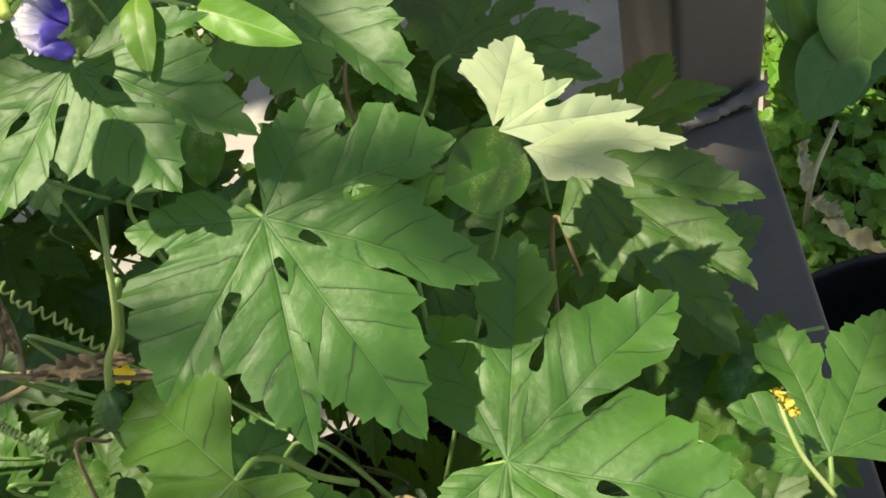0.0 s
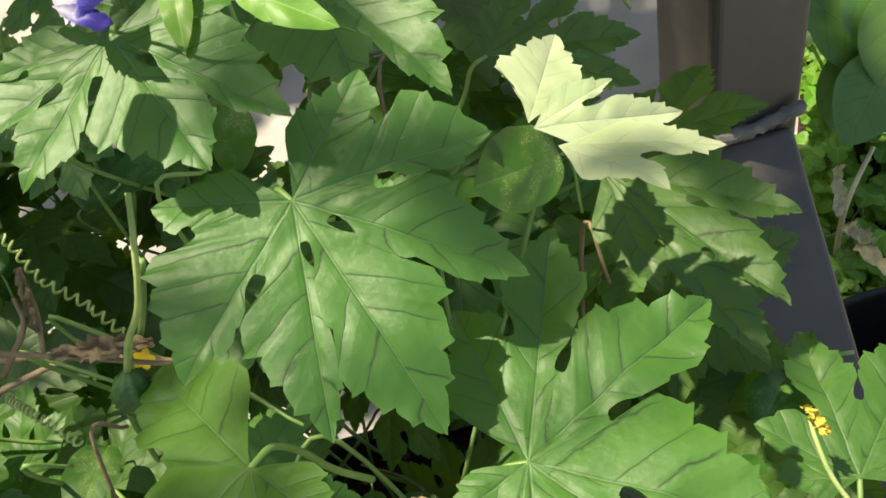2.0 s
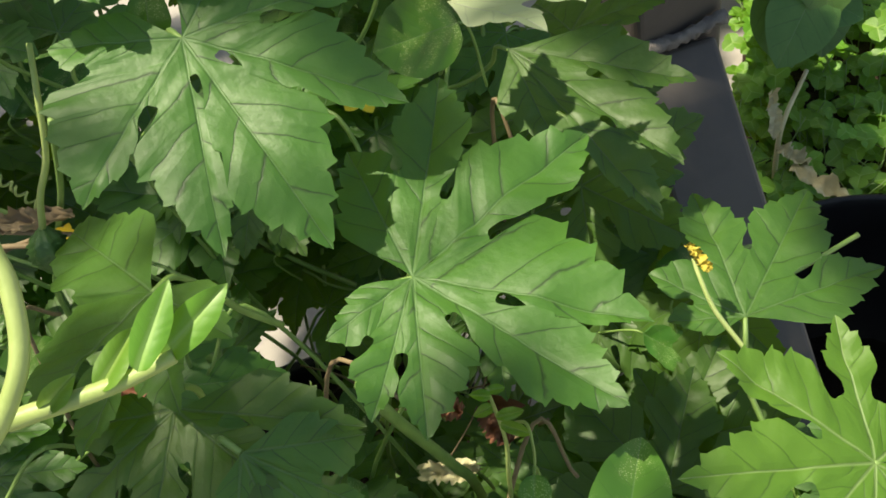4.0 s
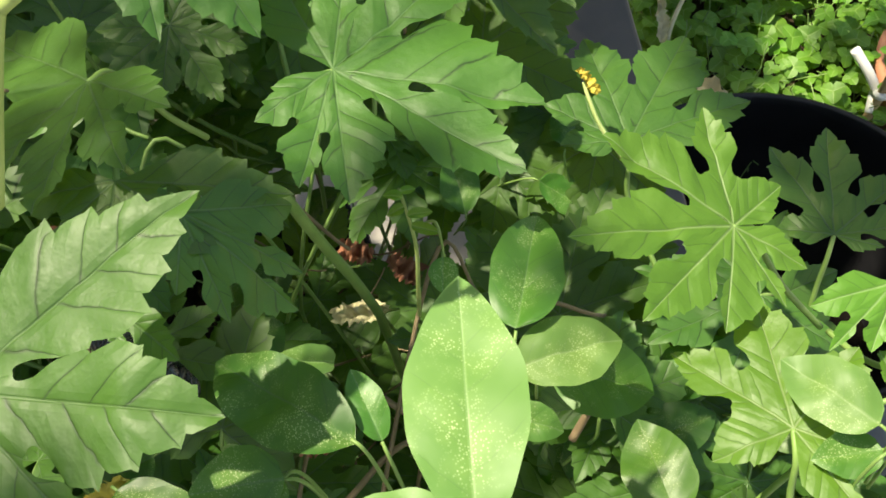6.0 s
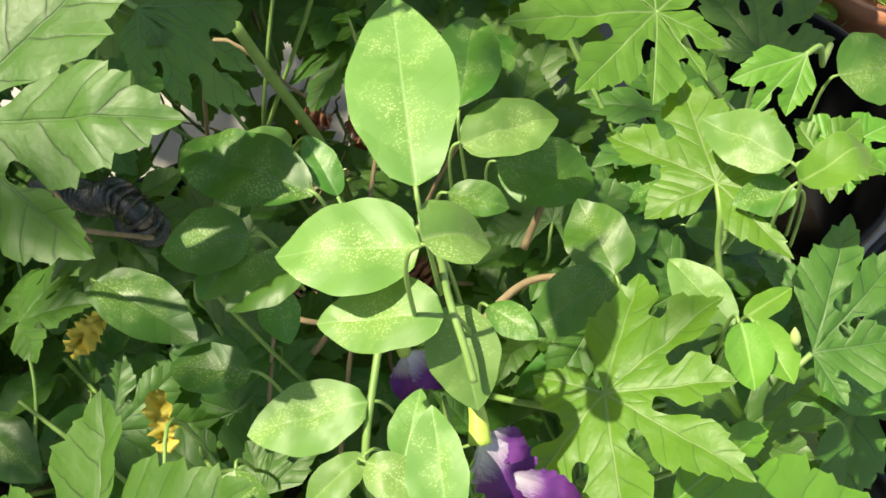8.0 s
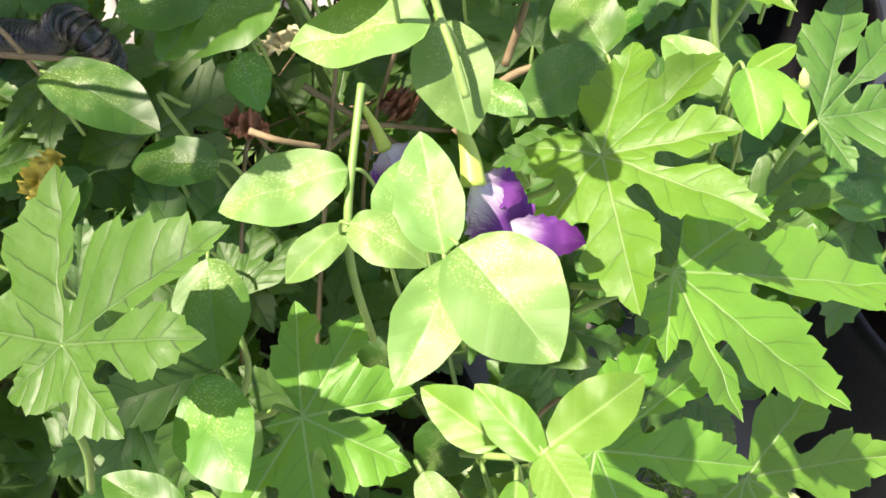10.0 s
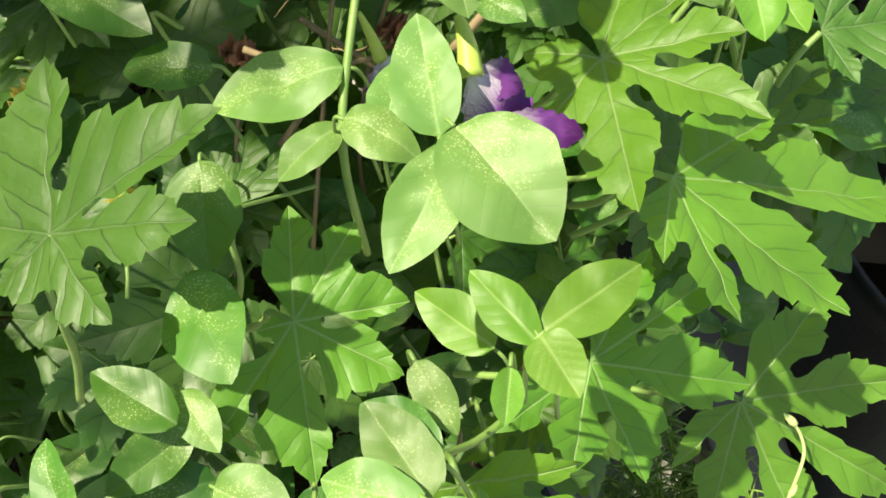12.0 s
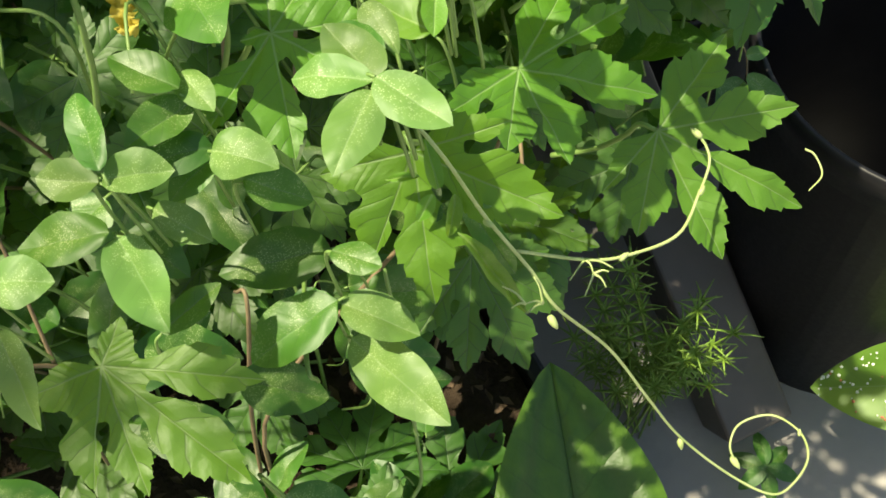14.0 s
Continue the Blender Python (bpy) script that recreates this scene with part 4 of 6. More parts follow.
pea_leaflet((-0.0708, 0.2307, 0.7941), (0, -0.25, 0.97), 179, 22.2, 7.1, 'young', 0.12, 0.1)
pea_leaflet((0.0103, 0.0629, 0.6487), (0.15, -0.31, 0.94), -105, 11.1, 8.7, 'green', 0.12, 0.08)

# ---- undergrowth of both vines: leaves that fill the shade below the top ones ----
def canopy_height(x, y):
    return 0.60 + 0.42 * max(-0.25, min(0.28, y)) * (1.0 if y > -0.05 else 0.9) - 0.25 * max(0.0, x)


# lines along which the vine is thin, so that the sunlit floor beyond shows: two points and a radius
HOLLOWS = (((-0.102, 0.016, 0.684), (-0.312, 0.764, 0.0), 0.020), ((-0.080, 0.016, 0.686), (-0.200, 0.773, 0.0), 0.018), ((-0.012, 0.05, 0.69), (-0.015, 0.308, 0.27), 0.028),
           ((-0.045, 0.20, 0.745), (-0.213, 1.00, 0.0), 0.048), ((-0.10, 0.225, 0.70), (-0.411, 0.92, 0.0), 0.034), ((-0.13, 0.20, 0.70), (-0.554, 0.837, 0.0), 0.028),
           ((-0.045, 0.14, 0.70), (-0.21, 0.574, 0.0), 0.020))


def in_hollow(p):
    for a, b, r in HOLLOWS:
        a, d = Vector(a), Vector(b) - Vector(a)
        k = max(0.0, min(1.0, (p - a).dot(d) / d.dot(d)))
        if (a + d * k - p).length < r:
            return True
    return False


def undergrowth():
    rng = random.Random(77)
    protos = []
    for k in range(6):
        n = 5 + 2 * (k % 2)
        lobes = [(90 + (i - (n - 1) / 2) * (280 / n), (54 - 15 * abs(i - (n - 1) / 2) / (n / 2)) * rng.uniform(0.92, 1.08)) for i in range(n)]
        ob = gourd_leaf((0, 0, -5), (0, 0, 1), lobes, (), "mature", rng.uniform(0.1, 0.3))
        protos.append(("leaf", ob))
    # mostly the dark copy: part of the undergrowth's shade is in its colour
    for k in range(6):
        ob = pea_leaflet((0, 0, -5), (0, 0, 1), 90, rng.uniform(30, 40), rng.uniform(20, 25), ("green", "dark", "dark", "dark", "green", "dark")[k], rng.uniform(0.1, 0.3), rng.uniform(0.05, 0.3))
        protos.append(("leaflet", ob))
    spots = []
    for i in range(760):
        x, y = rng.uniform(-0.42, 0.15), rng.uniform(-0.185, 0.46)
        if x > 0.125 - 0.10 * max(0, y - 0.1) and y > 0.0:
            continue
        if y < -0.09 and x > -0.065 or y < -0.125 and x > -0.17:
            continue
        depth = rng.uniform(0.08, 0.26)
        if x > 0.0:
            depth = rng.uniform(0.09, 0.26)
        if -0.07 < x < 0.03 and -0.01 < y < 0.11:
            depth = rng.uniform(0.16, 0.30)
        if -0.08 < x < 0.015 and 0.09 < y < 0.24:
            depth = rng.uniform(0.24, 0.38)
        if y < -0.10:
            depth += 0.07
        z = canopy_height(x, y) - depth
        if x < -0.13:
            z -= 0.02
        if z > 0.33:
            spots.append((x, y, z))
    for i in range(46):
        spots.append((rng.uniform(-0.13, 0.06), rng.uniform(0.32, 0.50), rng.uniform(0.34, 0.56)))
    for i in range(26):
        spots.append((rng.uniform(-0.32, 0.05), rng.uniform(0.30, 0.47), rng.uniform(0.58, 0.67)))
    for i in range(44):
        spots.append((rng.uniform(-0.34, -0.10), rng.uniform(0.34, 0.60), rng.uniform(0.46, 0.66)))
    for i in range(70):
        spots.append((rng.uniform(0.04, 0.15), rng.uniform(-0.09, 0.07), rng.uniform(0.46, 0.57)))
    for i in range(16):
        x, y, z = rng.uniform(-0.16, -0.04), rng.uniform(-0.19, -0.12), rng.uniform(0.29, 0.36)
        if x < -0.085:
            spots.append((x, y, z))
    for x, y, z in spots:
        if in_hollow(Vector((x, y, z))):
            continue
        leafy = rng.random() < (0.62 if y > 0.02 else 0.38)
        kind, src = rng.choice(protos[:6] if leafy else protos[6:])
        ob = src.copy()
        ob.parent = None
        scene.collection.objects.link(ob)
        tilt = Vector((rng.uniform(-0.5, 0.5), rng.uniform(-0.75, 0.35), 1.0)).normalized()
        s = rng.uniform(0.75, 1.25) * (1.0 if leafy else 0.95)
        ob.matrix_basis = Matrix.Translation((x, y, z)) @ tilt.to_track_quat("Z", "Y").to_matrix().to_4x4() @ pose(0, 0, 0, 0, 0, rng.uniform(0, 360)) @ Matrix.Scale(s, 4)
        attach(ob, gourd_vine if leafy else pea_vine)
        stalk = new("petiole", src.children[0].data)
        stalk.parent = ob
    for kind, ob in protos:
        bpy.data.objects.remove(ob.children[0])
        bpy.data.objects.remove(ob)


undergrowth()


def main_stems():
    rng = random.Random(12)
    for i in range(46):
        x, y = rng.uniform(-0.38, 0.03), rng.uniform(-0.17, 0.38)
        top = canopy_height(x, y) - rng.uniform(0.03, 0.08)
        a, r = rng.uniform(0, 6.28), rng.uniform(0.03, 0.12)
        foot = Vector((max(-0.4, min(-0.025, x + r * math.cos(a))), max(-0.19, min(0.34, y + r * math.sin(a))), 0.262))
        mid = Vector(((x + foot.x) / 2 + rng.uniform(-0.04, 0.04), (y + foot.y) / 2 + rng.uniform(-0.04, 0.04), (top + 0.27) / 2 + rng.uniform(-0.03, 0.03)))
        end = Vector((x + rng.uniform(-0.06, 0.06), y + rng.uniform(-0.06, 0.06), top))
        dry = i % 3 == 0
        stem("stem", [foot, mid, end, end + Vector((rng.uniform(-0.05, 0.05), rng.uniform(-0.05, 0.05), rng.uniform(-0.02, 0.01)))], 0.0013, 0.0008, STEM_DRY if dry else STEM,
             gourd_vine if i % 2 else pea_vine, "dry brown stem" if dry else "", 7, 6)


main_stems()

# stems and tendrils that can be followed one by one
stem("stem", [(-0.0568, -0.1528, 0.645), (-0.0517, -0.1635, 0.63), (-0.0461, -0.1716, 0.605), (-0.0383, -0.1827, 0.58), (-0.0352, -0.1926, 0.567), (-0.0197, -0.2022, 0.53),
              (-0.0097, -0.2165, 0.495), (-0.0004, -0.2286, 0.465), (0.014, -0.2468, 0.44), (0.0269, -0.261, 0.43), (0.0394, -0.2612, 0.425), (0.0529, -0.2548, 0.42),
              (0.0589, -0.2431, 0.414), (0.0549, -0.2297, 0.408), (0.0417, -0.2254, 0.404), (0.0334, -0.2302, 0.40), (0.0315, -0.2368, 0.395)], 0.00062, 0.0005, STEM_PALE, pea_vine, "pale curling climbing shoot")
stem("stem", [(-0.0397, -0.1767, 0.585), (-0.0173, -0.1823, 0.565), (-0.0039, -0.1856, 0.56), (0.0165, -0.1858, 0.555), (0.0329, -0.175, 0.553), (0.0414, -0.1681, 0.555), (0.0436, -0.1627, 0.557), (0.0427, -0.1583, 0.56)],
     0.0006, 0.0005, STEM_PALE, pea_vine, "pale curling climbing shoot")
stem("stem", [(-0.0816, 0.215, 0.80), (-0.0775, 0.2135, 0.805), (-0.0619, 0.201, 0.812), (-0.0475, 0.1966, 0.806), (-0.0361, 0.1937, 0.80)], 0.0006, 0.0005, STEM, pea_vine)
stem("stem", [(-0.0952, 0.1937, 0.72), (-0.1137, 0.2046, 0.68), (-0.1371, 0.2145, 0.64), (-0.1542, 0.2204, 0.60), (-0.16, 0.21, 0.5)], 0.0012, 0.0012, STEM, gourd_vine)
stem("stem", [(-0.0258, -0.0327, 0.665), (-0.035, -0.0468, 0.66), (-0.0432, -0.0601, 0.655), (-0.0482, -0.0679, 0.64), (-0.0503, -0.0686, 0.60)], 0.0011, 0.0012, STEM, pea_vine)


def coiled_tendril(points, turns, r, thick, label):
    path = smooth_path(points, 60)
    out = []
    for i, p in enumerate(path):
        d = (path[min(i + 1, len(path) - 1)] - path[max(i - 1, 0)]).normalized()
        s = d.orthogonal().normalized()
        o = d.cross(s)
        a = 2 * math.pi * turns * i / len(path)
        out.append(p + (s * math.cos(a) + o * math.sin(a)) * r)
    v, f = tube_data(out, thick, thick, 6)
    return mesh_object("tendril", v, f, TENDRIL, gourd_vine, label)


coiled_tendril([(-0.1672, 0.2548, 0.70), (-0.1598, 0.252, 0.69), (-0.1516, 0.2387, 0.68), (-0.1392, 0.2291, 0.67), (-0.1288, 0.2176, 0.66)], 16, 0.0016, 0.00055, "tightly coiled pale tendril")

# dry twigs lying in the leaves
for pts in ([(-0.2257, 0.2631, 0.62), (-0.1819, 0.2519, 0.622), (-0.1518, 0.2417, 0.621), (-0.1225, 0.230, 0.618)], [(-0.21, 0.246, 0.615), (-0.175, 0.250, 0.618), (-0.142, 0.247, 0.622)],
            [(-0.06, 0.05, 0.50), (-0.02, 0.06, 0.52), (0.02, 0.045, 0.51)], [(-0.03, 0.085, 0.53), (0.0, 0.05, 0.50), (0.015, 0.01, 0.47)],
            [(0.035, 0.015, 0.58), (0.048, 0.022, 0.60), (0.056, 0.038, 0.60)], [(0.0, -0.022, 0.61), (0.022, -0.018, 0.62), (0.040, -0.030, 0.63)]):
    stem("dry_stem", pts, 0.0016, 0.0010, STEM_DRY, gourd_vine, "dry brown twig")


# dry tangle in the hollow between the leaves
def hollow():
    rng = random.Random(41)
    for i in range(46):
        p = Vector((rng.uniform(-0.085, 0.02), rng.uniform(0.09, 0.24), rng.uniform(0.30, 0.44)))
        a, s = rng.uniform(0, 6.28), rng.uniform(0.03, 0.07)
        d = Vector((math.cos(a) * s, math.sin(a) * s * 0.8, rng.uniform(-0.03, 0.04)))
        bend = Vector((rng.uniform(-0.012, 0.012), rng.uniform(-0.012, 0.012), rng.uniform(-0.012, 0.015)))
        green = i % 5 == 0
        stem("stem" if green else "dry_stem", [p - d, p + bend, p + d * 0.6 - bend * 0.5, p + d], rng.uniform(0.0005, 0.0013), 0.0005, STEM if green else STEM_DRY, gourd_vine, "" if green else "dry brown twig", 5, 5)
    for x, y, z in ((-0.012, 0.155, 0.47), (0.004, 0.150, 0.47), (-0.022, 0.20, 0.45)):
        stem("stem", [(x, y, z - 0.16), (x + 0.003, y, z - 0.05), (x - 0.002, y - 0.004, z), (x + 0.006, y - 0.01, z + 0.012), (x + 0.012, y - 0.008, z + 0.006)], 0.0012, 0.0006, STEM, gourd_vine)


hollow()


def dry_leaf(base, tip, facing, width, mat, label):
    base, tip, n = Vector(base), Vector(tip), Vector(facing).normalized()
    d = tip - base
    n = (n - d.normalized() * n.dot(d.normalized())).normalized()
    y = (Vector((0, 1, 0)) - n * n.y).normalized()
    x = y.cross(n)
    edges = [(math.atan2(d.dot(y), d.dot(x)), d.length, sg, e) for _, _, sg, e in oval_edges(d.length, width)]
    blade_object("dry_leaf", base, n, edges, lambda px, py, ac: 0.6 * abs(ac) - 20 * (px * px + py * py) * 0.3 + noise.noise(Vector((px * 90, py * 90, 2.0))) * 0.006, mat, gourd_vine, label, random.Random(1))


# withered leaves caught low in the hollow
dry_leaf((-0.050, 0.222, 0.405), (-0.012, 0.205, 0.42), (0.1, -0.5, 0.85), 0.022, DRY_RED, "curled red-brown withered leaf")
dry_leaf((-0.010, 0.215, 0.41), (0.016, 0.196, 0.43), (0.2, -0.5, 0.85), 0.014, DRY_RED, "curled red-brown withered leaf")
dry_leaf((-0.040, 0.190, 0.38), (-0.010, 0.180, 0.375), (0.0, -0.4, 0.9), 0.020, DRY_PALE, "pale withered leaf")
dry_leaf((-0.155, 0.205, 0.56), (-0.125, 0.185, 0.55), (0.1, -0.5, 0.85), 0.015, DRY_RED, "curled red-brown withered leaf")


def corrugated_hose():
    """Black ribbed hose that curves out of the soil among the stems."""
    hose = thing("corrugated_hose", (-0.2150, 0.3300, 0.262), "black corrugated plastic hose among the stems", "hose")
    path = smooth_path([(-0.2150, 0.3300, 0.258), (-0.1900, 0.2700, 0.40), (-0.1450, 0.1600, 0.550), (-0.1127, 0.1106, 0.5857), (-0.1007, 0.0926, 0.6057), (-0.0940, 0.0800, 0.6040), (-0.0960, 0.0860, 0.5850), (-0.1160, 0.1300, 0.540), (-0.1650, 0.2500, 0.400), (-0.1900, 0.3050, 0.258)], 40)
    verts, faces = tube_data(path[::4] + path[-1:], 0.0054, 0.0054, 16)
    mesh_object("inner_tube", verts, faces, HOSE, hose)
    run, last = 0.0, path[0]
    for k, p in enumerate(path[1:-1], 1):
        run += (p - last).length
        last = p
        if run < 0.0034 or p.z < 0.40:
            continue
        run = 0.0
        d = (path[k + 1] - path[k - 1]).normalized()
        prof = [(0.0050, -0.0010), (0.0068, -0.0007), (0.0072, 0.0), (0.0068, 0.0007), (0.0050, 0.0010)]
        bm = lathe(prof, 22)
        bm.transform(Matrix.Translation(p) @ d.to_track_quat("Z", "Y").to_matrix().to_4x4())
        part("rib", bm, HOSE, hose)


corrugated_hose()

# dark leaf hanging low in front, under the climbing shoot
gourd_leaf((-0.036, -0.120, 0.480), (0.05, -0.5, 0.86), ((-150, 42), (-118, 52), (-88, 58), (-55, 50), (-22, 36)), (), "mature", 0.15)


# ---- flowers ----
def petal(base, tip, facing, width, fold, curl, parent, tint):
    base, tip, n = Vector(base), Vector(tip), Vector(facing).normalized()
    d = tip - base
    n = (n - d.normalized() * n.dot(d.normalized())).normalized()
    y = (Vector((0, 1, 0)) - n * n.y).normalized()
    x = y.cross(n)
    a, length = math.atan2(d.dot(y), d.dot(x)), d.length
    edges = []
    for sgn in (1, -1):
        e = [(0.0, 0.0)] + [(length * k / 20, width / 2 * math.sin(math.pi * (k / 20) ** 1.25) ** 0.75 * (1 + 0.10 * math.sin(k * 2.3))) for k in range(1, 20)] + [(length, 0.0)]
        edges.append((a, length, sgn, e))
    ca, sa = math.cos(a), math.sin(a)

    def shape(px, py, ac):
        s = (px * ca + py * sa) / length
        return fold * abs(ac) - curl * length * s * (s - 1) * -1 + noise.noise(Vector((px * 150, py * 150, 1.7))) * 0.0085 * s

    ob = blade_object("petal", base, n, edges, shape, PETAL[tint], None, "", random.Random(3), 7)
    ob.matrix_basis = parent.matrix_basis.inverted() @ ob.matrix_basis
    ob.parent = parent
    return ob


def pea_flower(calyx, petals, tint, label, facing=(0.1, -0.5, 0.85), r=0.0030):
    """A butterfly pea flower: green calyx tube, then petals as (base, tip, width, fold, curl)."""
    v, f = tube_data(smooth_path(calyx, 6), r * 0.35, r * 1.15, 10)
    root = mesh_object("flower", v, f, CALYX, pea_vine, label)
    for base, tip, width, fold, curl in petals:
        petal(base, tip, facing, width, fold, curl, root, tint)
    return root


pea_flower([(-0.0135, -0.0678, 0.6821), (-0.0136, -0.0704, 0.6807), (-0.0145, -0.0744, 0.6786), (-0.0164, -0.0795, 0.6758)],
           [((-0.0162, -0.0778, 0.6766), (-0.0105, -0.0935, 0.6640), 0.0165, -0.45, -0.12), ((-0.0157, -0.0774, 0.6746), (-0.0059, -0.0839, 0.6702), 0.0090, 0.4, 0.10), ((-0.0136, -0.086, 0.666), (0.0012, -0.0985, 0.6635), 0.0088, 0.5, -0.14),
            ((-0.0133, -0.0837, 0.6627), (-0.007, -0.0958, 0.655), 0.0110, 0.4, 0.1)],
           "violet", "violet butterfly pea flower with white throat", (0.1, -0.5, 0.85), 0.0026)
pea_flower([(-0.078, 0.2214, 0.8085), (-0.0798, 0.2163, 0.8055), (-0.0802, 0.2104, 0.803)],
           [((-0.0798, 0.2099, 0.8025), (-0.0669, 0.2042, 0.8001), 0.0165, 0.10, 0.16), ((-0.0799, 0.2059, 0.8004), (-0.0652, 0.1964, 0.7946), 0.0052, 0.7, 0.12), ((-0.0796, 0.2109, 0.8021), (-0.0896, 0.2162, 0.8028), 0.0060, 0.4, 0.2)],
           "blue", "blue-violet butterfly pea flower with white throat", (0.05, -0.6, 0.8), 0.0014)
pea_flower([(-0.0250, -0.020, 0.640), (-0.0240, -0.023, 0.633), (-0.0234, -0.0260, 0.625)],
           [((-0.0234, -0.0260, 0.626), (-0.0150, -0.0400, 0.620), 0.012, 0.4, 0.1), ((-0.0234, -0.0260, 0.625), (-0.0290, -0.0390, 0.618), 0.010, 0.4, 0.1)],
           "violet", "small dark violet flower half hidden by leaves", (0.1, -0.4, 0.9), 0.002)
pea_flower([(-0.0791, 0.2421, 0.8132), (-0.0783, 0.2386, 0.8115), (-0.0772, 0.236, 0.8106)],
           [((-0.0772, 0.236, 0.8106), (-0.0678, 0.2265, 0.8049), 0.0135, 0.3, 0.1), ((-0.0779, 0.2367, 0.8099), (-0.0774, 0.2276, 0.8033), 0.0080, 0.4, 0.1)], "blue", "blue-violet butterfly pea flower with white throat", (0.0, -0.5, 0.85), 0.0014)

# ---- buds, bracts and a folded young leaf on the climbing shoots ----
def bud(at, toward, size, mat, label=""):
    d = Vector(toward).normalized()
    bm = lathe([(0, -0.6), (0.30, -0.45), (0.42, 0.0), (0.33, 0.55), (0.12, 0.95), (0, 1.1)], 10)
    bm.transform(Matrix.Translation(at) @ d.to_track_quat("Z", "Y").to_matrix().to_4x4() @ Matrix.Scale(size, 4))
    return part("bud", bm, mat, pea_vine, label)


for at, toward, size in (((-0.0383, -0.1948, 0.565), (0.1, -0.7, -0.6), 0.0034), ((-0.0012, -0.2297, 0.463), (-0.2, -0.6, -0.6), 0.0032), ((0.0318, -0.237, 0.394), (0.1, -0.8, -0.3), 0.0042),
                         ((-0.0058, -0.1855, 0.560), (0.9, 0.1, 0.2), 0.0026), ((0.0332, -0.1752, 0.553), (0.8, 0.4, 0.3), 0.0026), ((0.0427, -0.1583, 0.56), (-0.3, 0.9, 0.3), 0.0032),
                         ((-0.0463, -0.1722, 0.603), (0.1, -0.8, 0.3), 0.0026), ((0.058, -0.2438, 0.415), (0.5, 0.6, 0.2), 0.0022), ((0.0018, -0.1411, 0.50), (0.1, -0.6, 0.6), 0.0016),
                         ((0.0709, -0.0834, 0.66), (0.1, 0.5, 0.8), 0.0034)):
    bud(at, toward, size, STEM_PALE, "pale green bud")


def bract(points):
    root = points[0]
    for tip in points[1:]:
        stem("bract", [root, (Vector(root) + Vector(tip)) / 2 + Vector((0.0006, 0.0003, 0.0008)), tip], 0.00050, 0.00025, STEM_PALE, pea_vine, "", 4, 5)


bract([(-0.0184, -0.1822, 0.566), (-0.0184, -0.1876, 0.565), (-0.0260, -0.1853, 0.564), (-0.0116, -0.1888, 0.564)])
bract([(-0.0184, -0.1876, 0.565), (-0.0243, -0.1919, 0.562), (-0.0167, -0.1929, 0.562), (-0.0140, -0.1900, 0.566)])
bract([(-0.0390, -0.1905, 0.571), (-0.0445, -0.1895, 0.575), (-0.0453, -0.1913, 0.572), (-0.0386, -0.1848, 0.58)])
bract([(-0.0445, -0.1895, 0.575), (-0.0490, -0.1884, 0.575), (-0.0484, -0.1817, 0.578)])


def leaf_between(base, tip, facing, width, look_kind, fold, curl):
    base, tip, n = Vector(base), Vector(tip), Vector(facing).normalized()
    d = tip - base
    n = (n - d.normalized() * n.dot(d.normalized())).normalized()
    y = (Vector((0, 1, 0)) - n * n.y).normalized()
    x = y.cross(n)
    return pea_leaflet(base, n, math.degrees(math.atan2(d.dot(y), d.dot(x))), d.length * 1000, width * 1000, look_kind, fold, curl, stalk=False)


leaf_between((-0.0546, -0.1684, 0.5989), (-0.0416, -0.1881, 0.5586), (0.1, -0.4, 0.9), 0.0062, "young", 0.5, 0.03)
leaf_between((-0.0469, -0.1565, 0.5938), (-0.0397, -0.1748, 0.5623), (-0.2, -0.4, 0.9), 0.0095, "green", 0.3, 0.05)
leaf_between((-0.0546, -0.1584, 0.6098), (-0.0514, -0.1486, 0.621), (0.2, -0.4, 0.9), 0.0058, "young", 0.35, 0.08)
leaf_between((-0.0561, -0.1577, 0.6078), (-0.064, -0.1608, 0.6013), (-0.1, -0.5, 0.85), 0.0052, "young", 0.3, 0.1)
leaf_between((-0.0505, -0.1618, 0.6065), (-0.0573, -0.168, 0.5944), (0.2, -0.4, 0.9), 0.0056, "young", 0.4, 0.15)
leaf_between((-0.0573, -0.1518, 0.6102), (-0.0667, -0.1483, 0.611), (0.0, -0.4, 0.9), 0.003, "young", 0.4, 0.05)
leaf_between((-0.0537, -0.1576, 0.5993), (-0.058, -0.164, 0.5895), (0.0, -0.4, 0.9), 0.005, "dark", 0.3, 0.05)
leaf_between((-0.0415, -0.1653, 0.597), (-0.0421, -0.1626, 0.5981), (0.0, -0.4, 0.9), 0.0042, "light", 0.1, 0.05)
